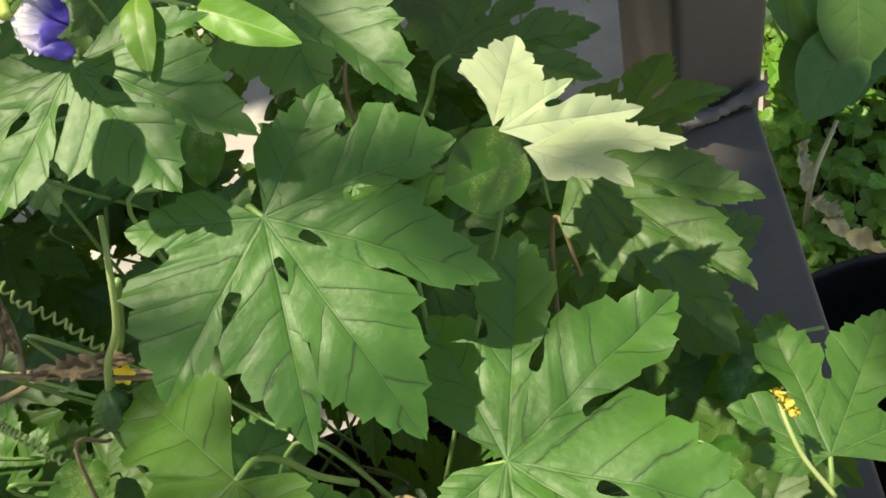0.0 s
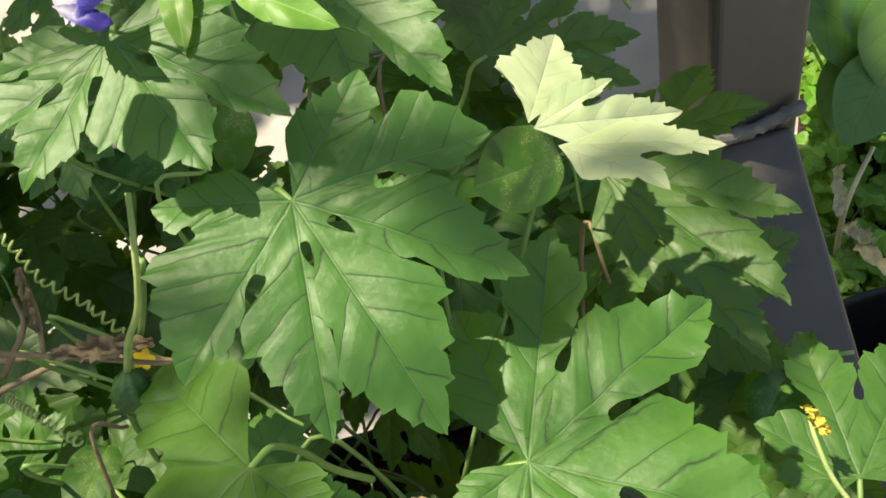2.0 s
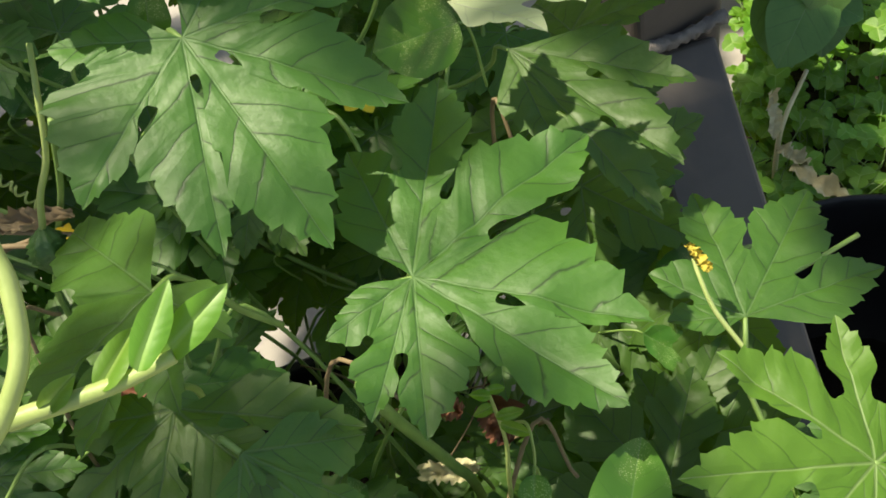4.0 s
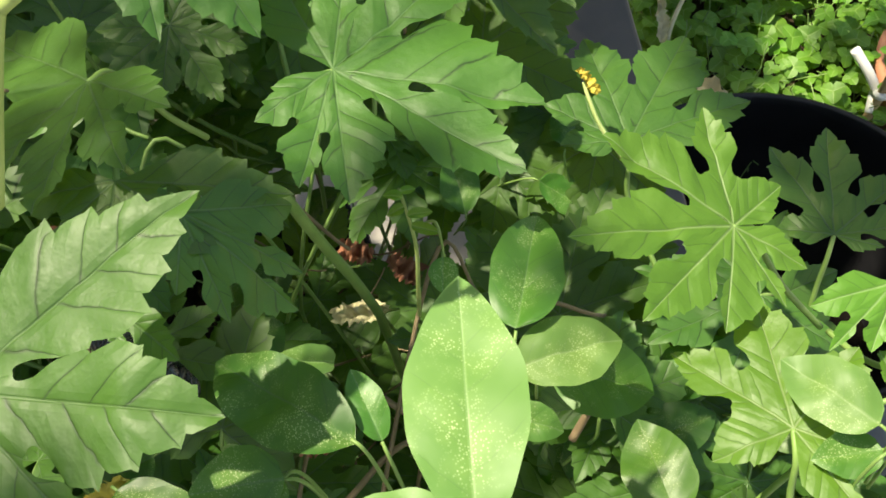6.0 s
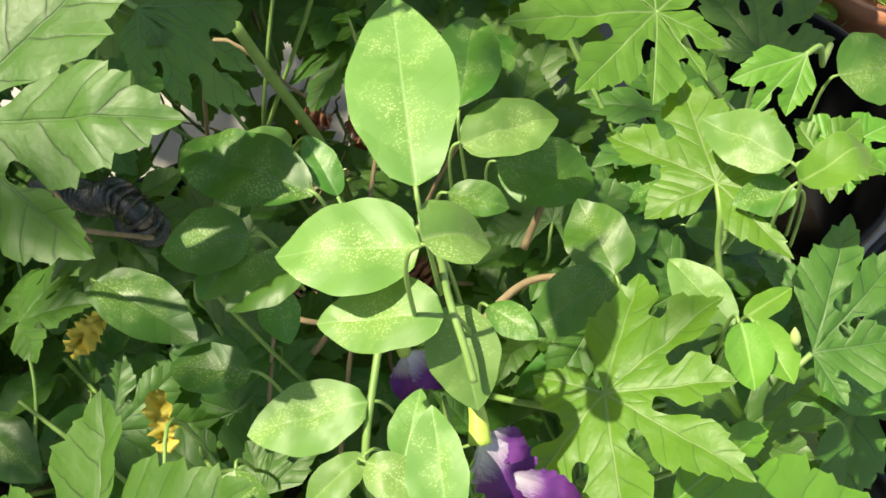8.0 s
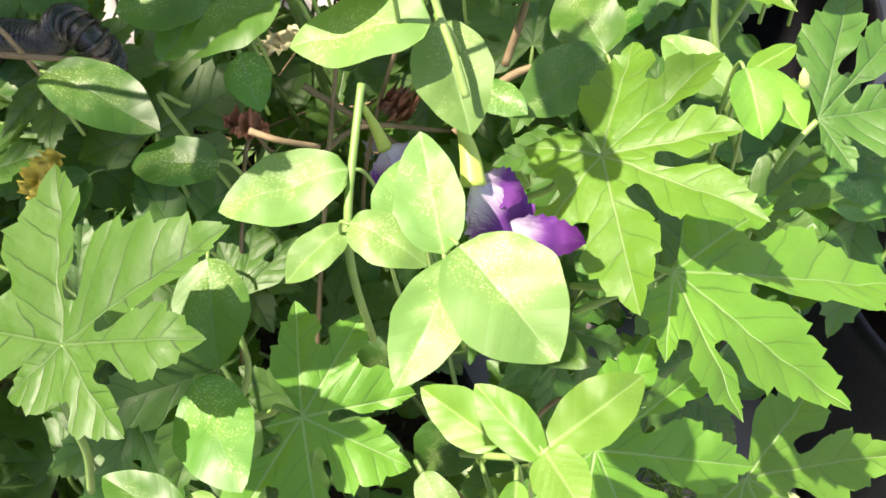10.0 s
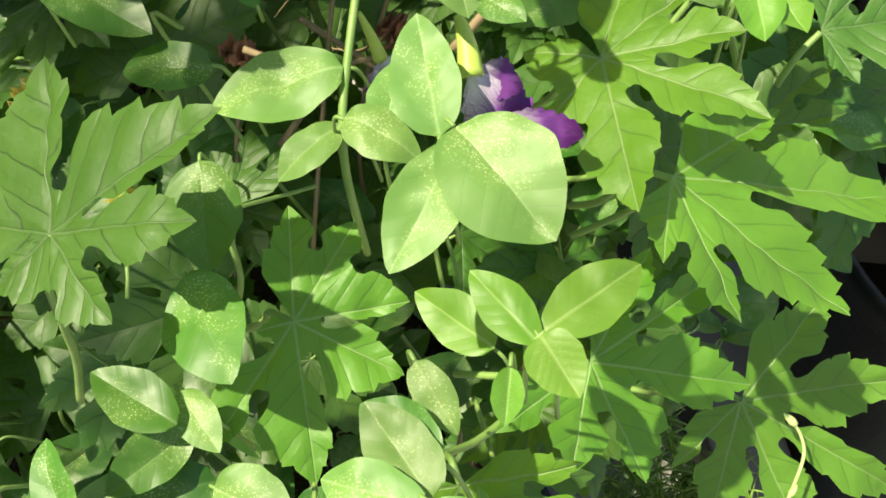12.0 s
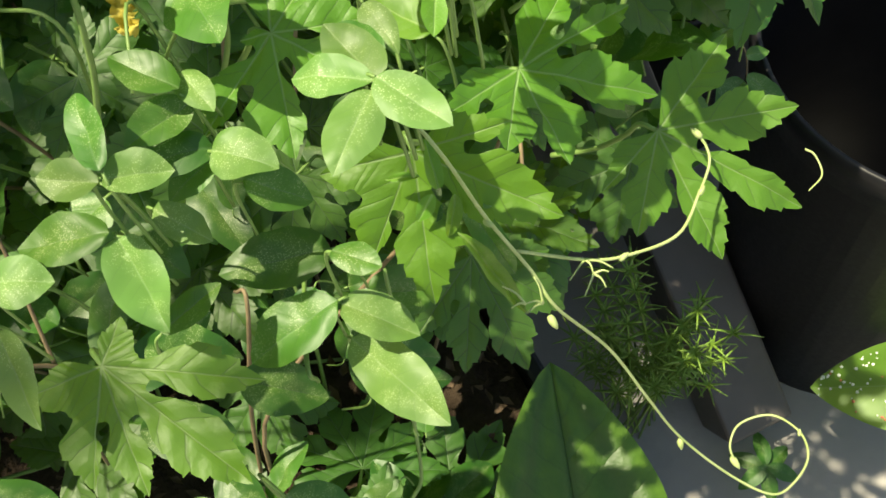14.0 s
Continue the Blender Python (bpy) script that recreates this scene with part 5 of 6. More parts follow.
# a young shoot that sways close by
def near_shoot():
    stem("stem", [(-0.062, 0.005, 0.800), (-0.0453, 0.0088, 0.8307), (-0.0387, 0.0096, 0.8315), (-0.0324, 0.0095, 0.8316), (-0.0269, 0.0095, 0.8319), (-0.0218, 0.010, 0.8324)], 0.0013, 0.0008, TENDRIL, gourd_vine, "pale green young shoot tip")
    stem("stem", [(-0.0345, 0.024, 0.847), (-0.0337, 0.0196, 0.8447), (-0.0332, 0.0168, 0.8428), (-0.0338, 0.0126, 0.8398), (-0.0355, 0.0093, 0.8375), (-0.0400, 0.0063, 0.8340), (-0.0453, 0.0080, 0.8300)], 0.0010, 0.0010, TENDRIL, gourd_vine)
    for base, tip, w in (((-0.0237, 0.0100, 0.8322), (-0.0145, 0.0140, 0.8355), 0.0040), ((-0.0250, 0.0098, 0.8322), (-0.0195, 0.0160, 0.8365), 0.0036), ((-0.0300, 0.0096, 0.8318), (-0.0250, 0.0135, 0.8345), 0.0032), ((-0.0360, 0.0096, 0.8315), (-0.0315, 0.0115, 0.8332), 0.0026)):
        leaf_between(base, tip, (-0.1, -0.75, 0.65), w, "young", 0.4, 0.1)


near_shoot()
# leaves that come close at the top of the vine
leaf_between((-0.0804, 0.1975, 0.828), (-0.0846, 0.1779, 0.818), (0.05, -0.6, 0.8), 0.0165, "pale", 0.08, 0.03)
leaf_between((-0.0676, 0.2771, 0.70), (-0.0798, 0.2673, 0.67), (0.2, -0.6, 0.7), 0.016, "dark", 0.15, 0.1)
# leaflets low on the front of the vine, most with their shade put into a darker green
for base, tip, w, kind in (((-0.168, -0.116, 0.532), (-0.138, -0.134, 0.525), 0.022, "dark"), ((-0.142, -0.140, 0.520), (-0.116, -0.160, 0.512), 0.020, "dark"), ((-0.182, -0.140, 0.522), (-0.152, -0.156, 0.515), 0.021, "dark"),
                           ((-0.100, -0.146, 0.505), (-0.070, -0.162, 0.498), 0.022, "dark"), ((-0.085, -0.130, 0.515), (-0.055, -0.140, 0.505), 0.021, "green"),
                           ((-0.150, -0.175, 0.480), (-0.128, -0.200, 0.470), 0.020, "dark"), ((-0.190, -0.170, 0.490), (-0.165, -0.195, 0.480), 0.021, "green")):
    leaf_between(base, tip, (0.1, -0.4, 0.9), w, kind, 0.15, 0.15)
# leaflets hanging over the pot's rim
stem("stem", [(0.150, 0.02, 0.46), (0.1679, -0.0214, 0.42), (0.1749, -0.0353, 0.40), (0.1778, -0.0447, 0.39), (0.1734, -0.0546, 0.38)], 0.0007, 0.0005, STEM_DRY, pea_vine, "thin brown stem")
leaf_between((0.1730, -0.0300, 0.405), (0.2080, -0.0300, 0.400), (-0.1, -0.3, 0.9), 0.022, "dark", 0.15, 0.1)
leaf_between((0.1770, -0.0460, 0.390), (0.1930, -0.0490, 0.388), (-0.1, -0.3, 0.9), 0.009, "green", 0.15, 0.1)
leaf_between((0.1740, -0.0530, 0.382), (0.1850, -0.0800, 0.370), (-0.1, -0.3, 0.9), 0.015, "green", 0.15, 0.1)
leaf_between((0.1700, -0.0560, 0.382), (0.1480, -0.0600, 0.380), (-0.1, -0.3, 0.9), 0.016, "dark", 0.15, 0.1)
stem("stem", [(-0.075, -0.132, 0.53), (-0.0808, -0.145, 0.5), (-0.0925, -0.1637, 0.44), (-0.1011, -0.1767, 0.41), (-0.1124, -0.1806, 0.39), (-0.125, -0.175, 0.27)], 0.0008, 0.0010, STEM, pea_vine)
stem("tendril", [(0.1035, -0.1585, 0.50), (0.1050, -0.163, 0.50), (0.1016, -0.172, 0.50), (0.0926, -0.1753, 0.50)], 0.0005, 0.0003, STEM_PALE, gourd_vine, "pale hooked tendril")
stem("stem", [(-0.0120, -0.046, 0.725), (-0.0099, -0.0513, 0.72), (-0.0113, -0.0582, 0.712), (-0.0123, -0.0676, 0.706), (-0.0132, -0.0739, 0.70)], 0.0008, 0.0009, STEM, pea_vine)


def gourd_flower(at, normal, size):
    n = Vector(normal).normalized()
    v, f = tube_data([Vector(at) - n * 0.02, Vector(at) - n * 0.008, Vector(at)], 0.0008, 0.0016, 7)
    root = mesh_object("flower", v, f, STEM, gourd_vine, "small five-petalled yellow gourd flower")
    for k in range(5):
        edges = [(radians(72 * k), size, s, e) for _, size, s, e in oval_edges(size, size * 0.72)]
        blade_object("petal", at, n, edges, lambda x, y, ac: 0.25 * math.hypot(x, y) - 6 * (x * x + y * y), YELLOW_PETAL, root, "", random.Random(k), 3)
    return root


gourd_flower((-0.1225, 0.205, 0.66), (0.3, -0.5, 0.9), 0.0042)



# ---- small things between the leaves ----
def gourd_fruit(top, tip, r):
    """A young bitter gourd: spindle with rows of warts."""
    top, tip = Vector(top), Vector(tip)
    length = (tip - top).length
    bm = bmesh.new()
    rings, sides = 26, 24
    grid = []
    for i in range(rings + 1):
        t = i / rings
        row = []
        for k in range(sides):
            a = 2 * math.pi * k / sides
            rad = r * math.sin(math.pi * min(0.995, max(0.02, t)) ** 0.85) ** 0.7 * (1 + 0.14 * math.cos(a * 8) + 0.10 * math.sin(a * 8 + i * 1.9))
            row.append(bm.verts.new((rad * math.cos(a), rad * math.sin(a), -length * t)))
        grid.append(row)
    for a, b in zip(grid, grid[1:]):
        for k in range(sides):
            bm.faces.new((a[k], a[(k + 1) % sides], b[(k + 1) % sides], b[k]))
    bm.faces.new(grid[0])
    bm.faces.new(grid[-1][::-1])
    bmesh.ops.recalc_face_normals(bm, faces=bm.faces[:])
    turn = (top - tip).to_track_quat("Z", "Y").to_matrix().to_4x4()
    bm.transform(Matrix.Translation(top) @ turn)
    return part("fruit", bm, FRUIT, gourd_vine, "small warty dark green bitter gourd")


gourd_fruit((-0.1113, 0.1743, 0.6967), (-0.1144, 0.166, 0.683), 0.0058)
stem("stem", [(-0.0851, 0.1906, 0.7502), (-0.0879, 0.1798, 0.7409), (-0.0954, 0.1743, 0.723), (-0.1048, 0.1739, 0.7095), (-0.1114, 0.1739, 0.6964)], 0.0009, 0.0012, TENDRIL, gourd_vine)


def crumpled_leaf(a, b, width, mat, label, seed, parent=None):
    """A withered leaf shrunk to a ragged scrap along a twig."""
    a, b = Vector(a), Vector(b)
    d = b - a
    side = d.cross(Vector((0.1, -0.5, 0.85))).normalized()
    up = side.cross(d).normalized()
    verts, faces, n = [], [], 22
    rng = random.Random(seed)
    for i in range(n + 1):
        t = i / n
        w = width * math.sin(math.pi * (0.06 + 0.88 * t)) ** 0.5 * rng.uniform(0.55, 1.2)
        for k in range(6):
            q = k / 5 - 0.5
            p = a + d * t + side * w * q + up * (abs(q) * w * 0.9 + noise.noise(Vector((t * 9 + seed, q * 5, 0.3))) * width * 0.8)
            verts.append(p)
    for i in range(n):
        for k in range(5):
            faces.append((i * 6 + k, i * 6 + k + 1, (i + 1) * 6 + k + 1, (i + 1) * 6 + k))
    return mesh_object("dry_leaf", verts, faces, mat, parent or gourd_vine, label)


crumpled_leaf((-0.1495, 0.207, 0.6752), (-0.1135, 0.2012, 0.6724), 0.0085, STEM_DRY, "shrivelled brown leaf clinging to a twig", 3)
crumpled_leaf((-0.1505, 0.2309, 0.696), (-0.1509, 0.2134, 0.6808), 0.0040, STEM_DRY, "shrivelled brown leaf clinging to a twig", 5)
for pts in ([(-0.192, 0.2215, 0.6791), (-0.1551, 0.2094, 0.6747), (-0.1107, 0.1968, 0.6633)], [(-0.1517, 0.2324, 0.6946), (-0.1501, 0.2207, 0.6845), (-0.152, 0.2091, 0.6745)], [(-0.1689, 0.2078, 0.6709), (-0.1558, 0.2173, 0.6816), (-0.1561, 0.2254, 0.6887)],
            [(-0.139, 0.1039, 0.6014), (-0.1138, 0.08, 0.6084), (-0.0911, 0.065, 0.6084)], [(-0.1381, 0.1516, 0.5815), (-0.1249, 0.1106, 0.5951), (-0.1176, 0.0856, 0.5939)], [(-0.0577, 0.02, 0.5992), (-0.0502, 0.0136, 0.5966), (-0.0384, 0.0121, 0.5857)]):
    stem("dry_stem", pts, 0.0013, 0.0009, STEM_DRY, gourd_vine, "dry brown twig", 6, 6)
coiled_tendril([(-0.1686, 0.2003, 0.6671), (-0.1594, 0.1917, 0.6661), (-0.1454, 0.1781, 0.6608)], 15, 0.0013, 0.00055, "tightly coiled pale tendril")

# a pale dry tendril with a withered yellow flower
stem("tendril", [(0.0845, 0.121, 0.6378), (0.0844, 0.1161, 0.634), (0.0857, 0.1062, 0.6263), (0.0911, 0.0939, 0.6165)], 0.0007, 0.0009, STEM_PALE, gourd_vine, "pale dry tendril")
crumpled_leaf((0.0839, 0.1251, 0.641), (0.0882, 0.1163, 0.634), 0.0045, YELLOW_DRY, "withered yellow flower", 9)
gourd_flower((-0.0016, 0.1684, 0.7117), (0.1, -0.6, 0.8), 0.0070)

# feathery young shoot and thick stems in the hollow
stem("stem", [(0.0002, 0.0961, 0.5563), (0.0028, 0.0872, 0.5983), (0.0057, 0.0885, 0.623), (0.0054, 0.0936, 0.6498)], 0.0010, 0.0006, TENDRIL, gourd_vine)
stem("stem", [(0.0072, 0.0896, 0.6298), (0.0133, 0.084, 0.6387), (0.0128, 0.0737, 0.6405), (0.0108, 0.066, 0.6426)], 0.0006, 0.0004, TENDRIL, gourd_vine)
for base, tip, w in (((0.0056, 0.0922, 0.6466), (0.0001, 0.0937, 0.6494), 0.004), ((0.0054, 0.0897, 0.645), (0.0, 0.0886, 0.6462), 0.004), ((0.0054, 0.088, 0.6404), (0.014, 0.0873, 0.6408), 0.004), ((0.0052, 0.0932, 0.6495), (0.0108, 0.0923, 0.6495), 0.0035), ((0.0058, 0.0881, 0.6346), (0.0135, 0.0812, 0.6369), 0.004)):
    leaf_between(base, tip, (0.0, -0.4, 0.9), w, "young", 0.5, 0.3)
stem("stem", [(-0.0327, 0.112, 0.6458), (-0.0277, 0.1131, 0.6116), (-0.0185, 0.1214, 0.5467), (-0.015, 0.1398, 0.4639), (-0.0164, 0.152, 0.27)], 0.0022, 0.0026, STEM, gourd_vine)
leaf_between((-0.0303, 0.0274, 0.6737), (-0.0459, 0.0276, 0.6866), (0.1, -0.3, 0.95), 0.0085, "light", 0.5, 0.1)
# yellow withered leaves low down
crumpled_leaf((-0.1168, 0.0303, 0.5638), (-0.1212, 0.0093, 0.5513), 0.012, YELLOW_DRY, "yellow withered leaf", 21)
crumpled_leaf((-0.1237, 0.0613, 0.5803), (-0.1411, 0.0537, 0.5744), 0.012, YELLOW_DRY, "yellow withered leaf", 22)
crumpled_leaf((-0.0235, 0.169, 0.5167), (-0.0092, 0.1602, 0.5126), 0.014, DRY_RED, "curled red-brown withered leaf", 23)
crumpled_leaf((-0.0016, 0.1521, 0.5201), (0.0072, 0.138, 0.5122), 0.012, DRY_RED, "curled red-brown withered leaf", 24)
crumpled_leaf((-0.0379, 0.1486, 0.4908), (-0.0097, 0.1377, 0.4986), 0.012, DRY_PALE, "pale withered leaf", 25)
crumpled_leaf((-0.066, 0.0722, 0.5462), (-0.0521, 0.0601, 0.5418), 0.012, DRY_RED, "curled red-brown withered leaf", 26)
crumpled_leaf((-0.0057, 0.0395, 0.5595), (-0.0006, 0.0287, 0.5547), 0.016, DRY_RED, "curled red-brown withered leaf", 27)


# ---- clover bed beyond the pots ----
def clover_bed():
    bed = thing("clover_patch", (0.55, 0.62, 0.0), "patch of bright green three-leaved clover in a low bed", "clover")
    bm = bmesh.new()
    bmesh.ops.create_grid(bm, x_segments=40, y_segments=40, size=0.5)
    for v in bm.verts:
        v.co.x, v.co.y = 0.70 + v.co.x * 0.86, 0.80 + v.co.y * 0.86
        side = max(0.0, v.co.y - 0.45) * 0.55 * (1.13 - v.co.x) / 0.86
        edge = min(1.0, (0.43 - max(abs(v.co.x - 0.70), abs(v.co.y - 0.80))) / 0.05)
        v.co.z = 0.10 * max(0.0, edge) + noise.noise(v.co * 12) * 0.012
        v.co.x += side
    part("soil", bm, SOIL, bed, "dark damp soil")
    rng = random.Random(8)
    protos, coords = [], {}
    for k in range(4):
        verts, faces, vein, met = [], [], [], []
        for j in range(3):
            ln, wd, a = 0.0125 * rng.uniform(0.9, 1.1), 0.0135, radians(120 * j + rng.uniform(-8, 8))
            edges = [(a, ln, s, e) for _, ln, s, e in oval_edges(ln, wd)]
            pts, fs, ve, me_ = blade(edges, 3)
            b = len(verts)
            verts += [(x, y, 0.25 * abs(ac) - 9 * (x * x + y * y)) for x, y, ac in pts]
            faces += [tuple(i + b for i in q) for q in fs]
            vein += ve
            met += me_
        me = bpy.data.meshes.new("clover_leaf")
        me.from_pydata(verts, [], faces)
        for lname, data in (("vein", vein), ("metric", met)):
            layer = me.uv_layers.new(name=lname)
            flat = np.array([c for face in data for q in face for c in q], dtype=np.float32)
            layer.data.foreach_set("uv", flat)
            coords[id(me), lname] = flat
        me.materials.append(PEA["clover"])
        me.polygons.foreach_set("use_smooth", [True] * len(me.polygons))
        protos.append(me)
    for i in range(300):
        x = 0.285 + 0.42 * rng.random() ** 0.9
        y = 0.36 + 0.46 * rng.random()
        if (x - 0.30) ** 2 + (y - 0.235) ** 2 < 0.155 ** 2 or x < 0.285 + 0.5 * max(0.0, y - 0.45):
            continue
        z = 0.115 + rng.uniform(0.0, 0.06)
        ob = new("clover_leaf", rng.choice(protos))
        tilt = Vector((rng.uniform(-0.35, 0.35), rng.uniform(-0.45, 0.25), 1)).normalized()
        ob.matrix_basis = Matrix.Translation((x, y, z)) @ tilt.to_track_quat("Z", "Y").to_matrix().to_4x4() @ pose(0, 0, 0, 0, 0, rng.uniform(0, 360)) @ Matrix.Scale(rng.uniform(0.8, 1.45), 4)
        attach(ob, bed)
    carpet, sheets, where = [], [], []
    for i in range(2600):
        x, y = 0.27 + 0.62 * rng.random(), 0.34 + 0.62 * rng.random()
        x += 0.5 * max(0.0, y - 0.45)
        if (x - 0.30) ** 2 + (y - 0.235) ** 2 < 0.158 ** 2 or noise.noise(Vector((x * 14, y * 14, 4.0))) < -0.30:
            continue
        me = rng.choice(protos)
        tilt = Vector((rng.uniform(-0.5, 0.5), rng.uniform(-0.6, 0.3), 1)).normalized()
        m = Matrix.Translation((x, y, 0.105 + rng.uniform(0.0, 0.05))) @ tilt.to_track_quat("Z", "Y").to_matrix().to_4x4() @ pose(0, 0, 0, 0, 0, rng.uniform(0, 360)) @ Matrix.Scale(rng.uniform(0.55, 1.25), 4)
        b = len(carpet)
        carpet += [m @ v.co for v in me.vertices]
        sheets += [tuple(q + b for q in p.vertices) for p in me.polygons]
        where.append(me)
    low = mesh_object("low_clover", carpet, sheets, PEA["clover"], bed)
    for lname in ("vein", "metric"):
        layer = low.data.uv_layers.new(name=lname)
        flat = np.concatenate([coords[id(me), lname] for me in where])
        layer.data.foreach_set("uv", flat)
    tagged(low, kind="stuff")
    verts, faces = [], []
    for i in range(500):
        x, y = 0.285 + 0.5 * rng.random(), 0.35 + 0.5 * rng.random()
        x += 0.5 * max(0.0, y - 0.45)
        p = Vector((x, y, 0.10))
        v, f = tube_data([p, p + Vector((rng.uniform(-0.012, 0.012), rng.uniform(-0.012, 0.012), 0.03)), p + Vector((rng.uniform(-0.02, 0.02), rng.uniform(-0.02, 0.02), rng.uniform(0.04, 0.07)))], 0.0008, 0.0006, 4)
        b = len(verts)
        verts += v
        faces += [tuple(q + b for q in fc) for fc in f]
    tagged(mesh_object("stalk", verts, faces, STEM, bed), kind="stuff")
    return bed


clover_bed()


def far_leaves():
    plant = thing("broad_leaved_plant", (0.47, 0.74, 0.1), "broad blue-green leaves of a plant behind the clover", "plant")
    rng = random.Random(4)
    for x, y, z, s, a, n in ((0.385, 0.585, 0.29, 0.9, -60, (-0.3, -0.5, 0.8)), (0.44, 0.62, 0.27, 1.1, -100, (0.1, -0.6, 0.8)), (0.40, 0.68, 0.31, 1.1, -140, (0.0, -0.3, 0.9)),
                             (0.47, 0.70, 0.30, 1.2, -80, (0.2, -0.5, 0.8)), (0.52, 0.62, 0.26, 1.0, -30, (0.2, -0.4, 0.9)), (0.43, 0.78, 0.32, 1.2, 90, (0, -0.5, 0.9)), (0.55, 0.78, 0.3, 1.2, 30, (0, -0.4, 0.9)),
                             (0.395, 0.63, 0.36, 1.3, -70, (0.1, -0.6, 0.8)), (0.425, 0.60, 0.35, 1.2, -110, (-0.1, -0.6, 0.8)), (0.36, 0.63, 0.33, 1.2, -60, (-0.2, -0.6, 0.8)),
                             (0.41, 0.57, 0.30, 1.1, -130, (0.1, -0.5, 0.85)), (0.375, 0.60, 0.285, 1.0, -90, (0, -0.6, 0.8))):
        ln, wd = 0.085 * s, 0.060 * s
        edges = [(radians(a), ln, sg, e) for _, _, sg, e in oval_edges(ln, wd)]
        blade_object("leaf", (x, y, z), n, edges, lambda px, py, ac: 0.15 * abs(ac) - 2.0 * (px * px + py * py), GOURD["far"], plant, "", rng)
        stem("stem", [(x, y, z), (x + 0.01, y + 0.02, z - 0.05), (0.46, 0.74, 0.10)], 0.0016, 0.002, STEM, plant)
    # pale withered stalks
    dry = thing("withered_stalk", (0.335, 0.49, 0.11), "pale withered stalk and leaf among the clover", "dead stalk")
    crumpled_leaf((0.331, 0.485, 0.200), (0.350, 0.530, 0.212), 0.015, DRY_PALE, "pale withered leaf", 41, dry)
    crumpled_leaf((0.331, 0.478, 0.195), (0.352, 0.456, 0.185), 0.016, DRY_PALE, "pale withered leaf", 42, dry)
    crumpled_leaf((0.338, 0.462, 0.180), (0.372, 0.402, 0.172), 0.018, DRY_PALE, "pale withered leaf", 43, dry)
    stem("stalk", [(0.335, 0.48, 0.10), (0.340, 0.49, 0.20), (0.384, 0.53, 0.225)], 0.003, 0.002, DRY_PALE, dry)
    stakes = thing("cane_stakes", (0.50, 0.365, 0.1), "two light canes tied with white ribbon", "stake")
    stem("cane", [(0.516, 0.392, 0.02), (0.508, 0.370, 0.15), (0.490, 0.345, 0.30)], 0.0045, 0.004, CANE, stakes)
    stem("cane", [(0.507, 0.386, 0.02), (0.5083, 0.3697, 0.15), (0.512, 0.330, 0.29)], 0.0045, 0.004, CANE, stakes)
    stem("ribbon", [(0.4900, 0.402, 0.200), (0.500, 0.385, 0.180), (0.509, 0.372, 0.158), (0.513, 0.362, 0.165), (0.503, 0.364, 0.166), (0.509, 0.378, 0.155), (0.500, 0.367, 0.140)], 0.005, 0.004, WHITE_RIBBON, stakes, "knotted white ribbon")
    pot = thing("clay_pot", (0.60, 0.36, 0.0), "terracotta clay pot standing among the clover", "pot")
    bm = lathe([(0, 0), (0.055, 0), (0.075, 0.13), (0.083, 0.13), (0.085, 0.16), (0.078, 0.16), (0.07, 0.12), (0, 0.12)], 40)
    bm.transform(Matrix.Translation((0.605, 0.37, 0.0)))
    part("shell", bm, TERRACOTTA, pot)


far_leaves()


# ---- low plants by the brace ----
def needle_plant():
    plant = thing("asparagus_fern", (0.085, -0.115, 0.0), "low feathery asparagus fern with spiky green needles", "fern")
    rng = random.Random(21)
    for i in range(26):
        x, y, z = rng.uniform(0.035, 0.135), rng.uniform(-0.160, -0.055), rng.uniform(0.13, 0.29)
        foot = Vector((0.085 + rng.uniform(-0.02, 0.02), -0.11 + rng.uniform(-0.02, 0.02), 0.0))
        path = smooth_path([foot, (foot + Vector((x, y, z))) / 2 + Vector((0, 0, 0.04)), Vector((x, y, z))], 7)
        verts, faces = tube_data(path, 0.0010, 0.0006, 5)
        # whorls of flat-lying needles along the upper half of the shoot
        for p in path[7::2]:
            turn, count = rng.uniform(0, 6.28), rng.randint(6, 8)
            for k in range(count):
                a = turn + 6.283 * k / count + rng.uniform(-0.2, 0.2)
                d = Vector((math.cos(a), math.sin(a), rng.uniform(0.0, 0.35))) * rng.uniform(0.011, 0.019)
                v, f = tube_data([p, p + d * 0.5 + Vector((0, 0, 0.001)), p + d], 0.0012, 0.0003, 4)
                b = len(verts)
                verts += v
                faces += [tuple(q + b for q in fc) for fc in f]
        mesh_object("frond", verts, faces, NEEDLE, plant)
    return plant


needle_plant()


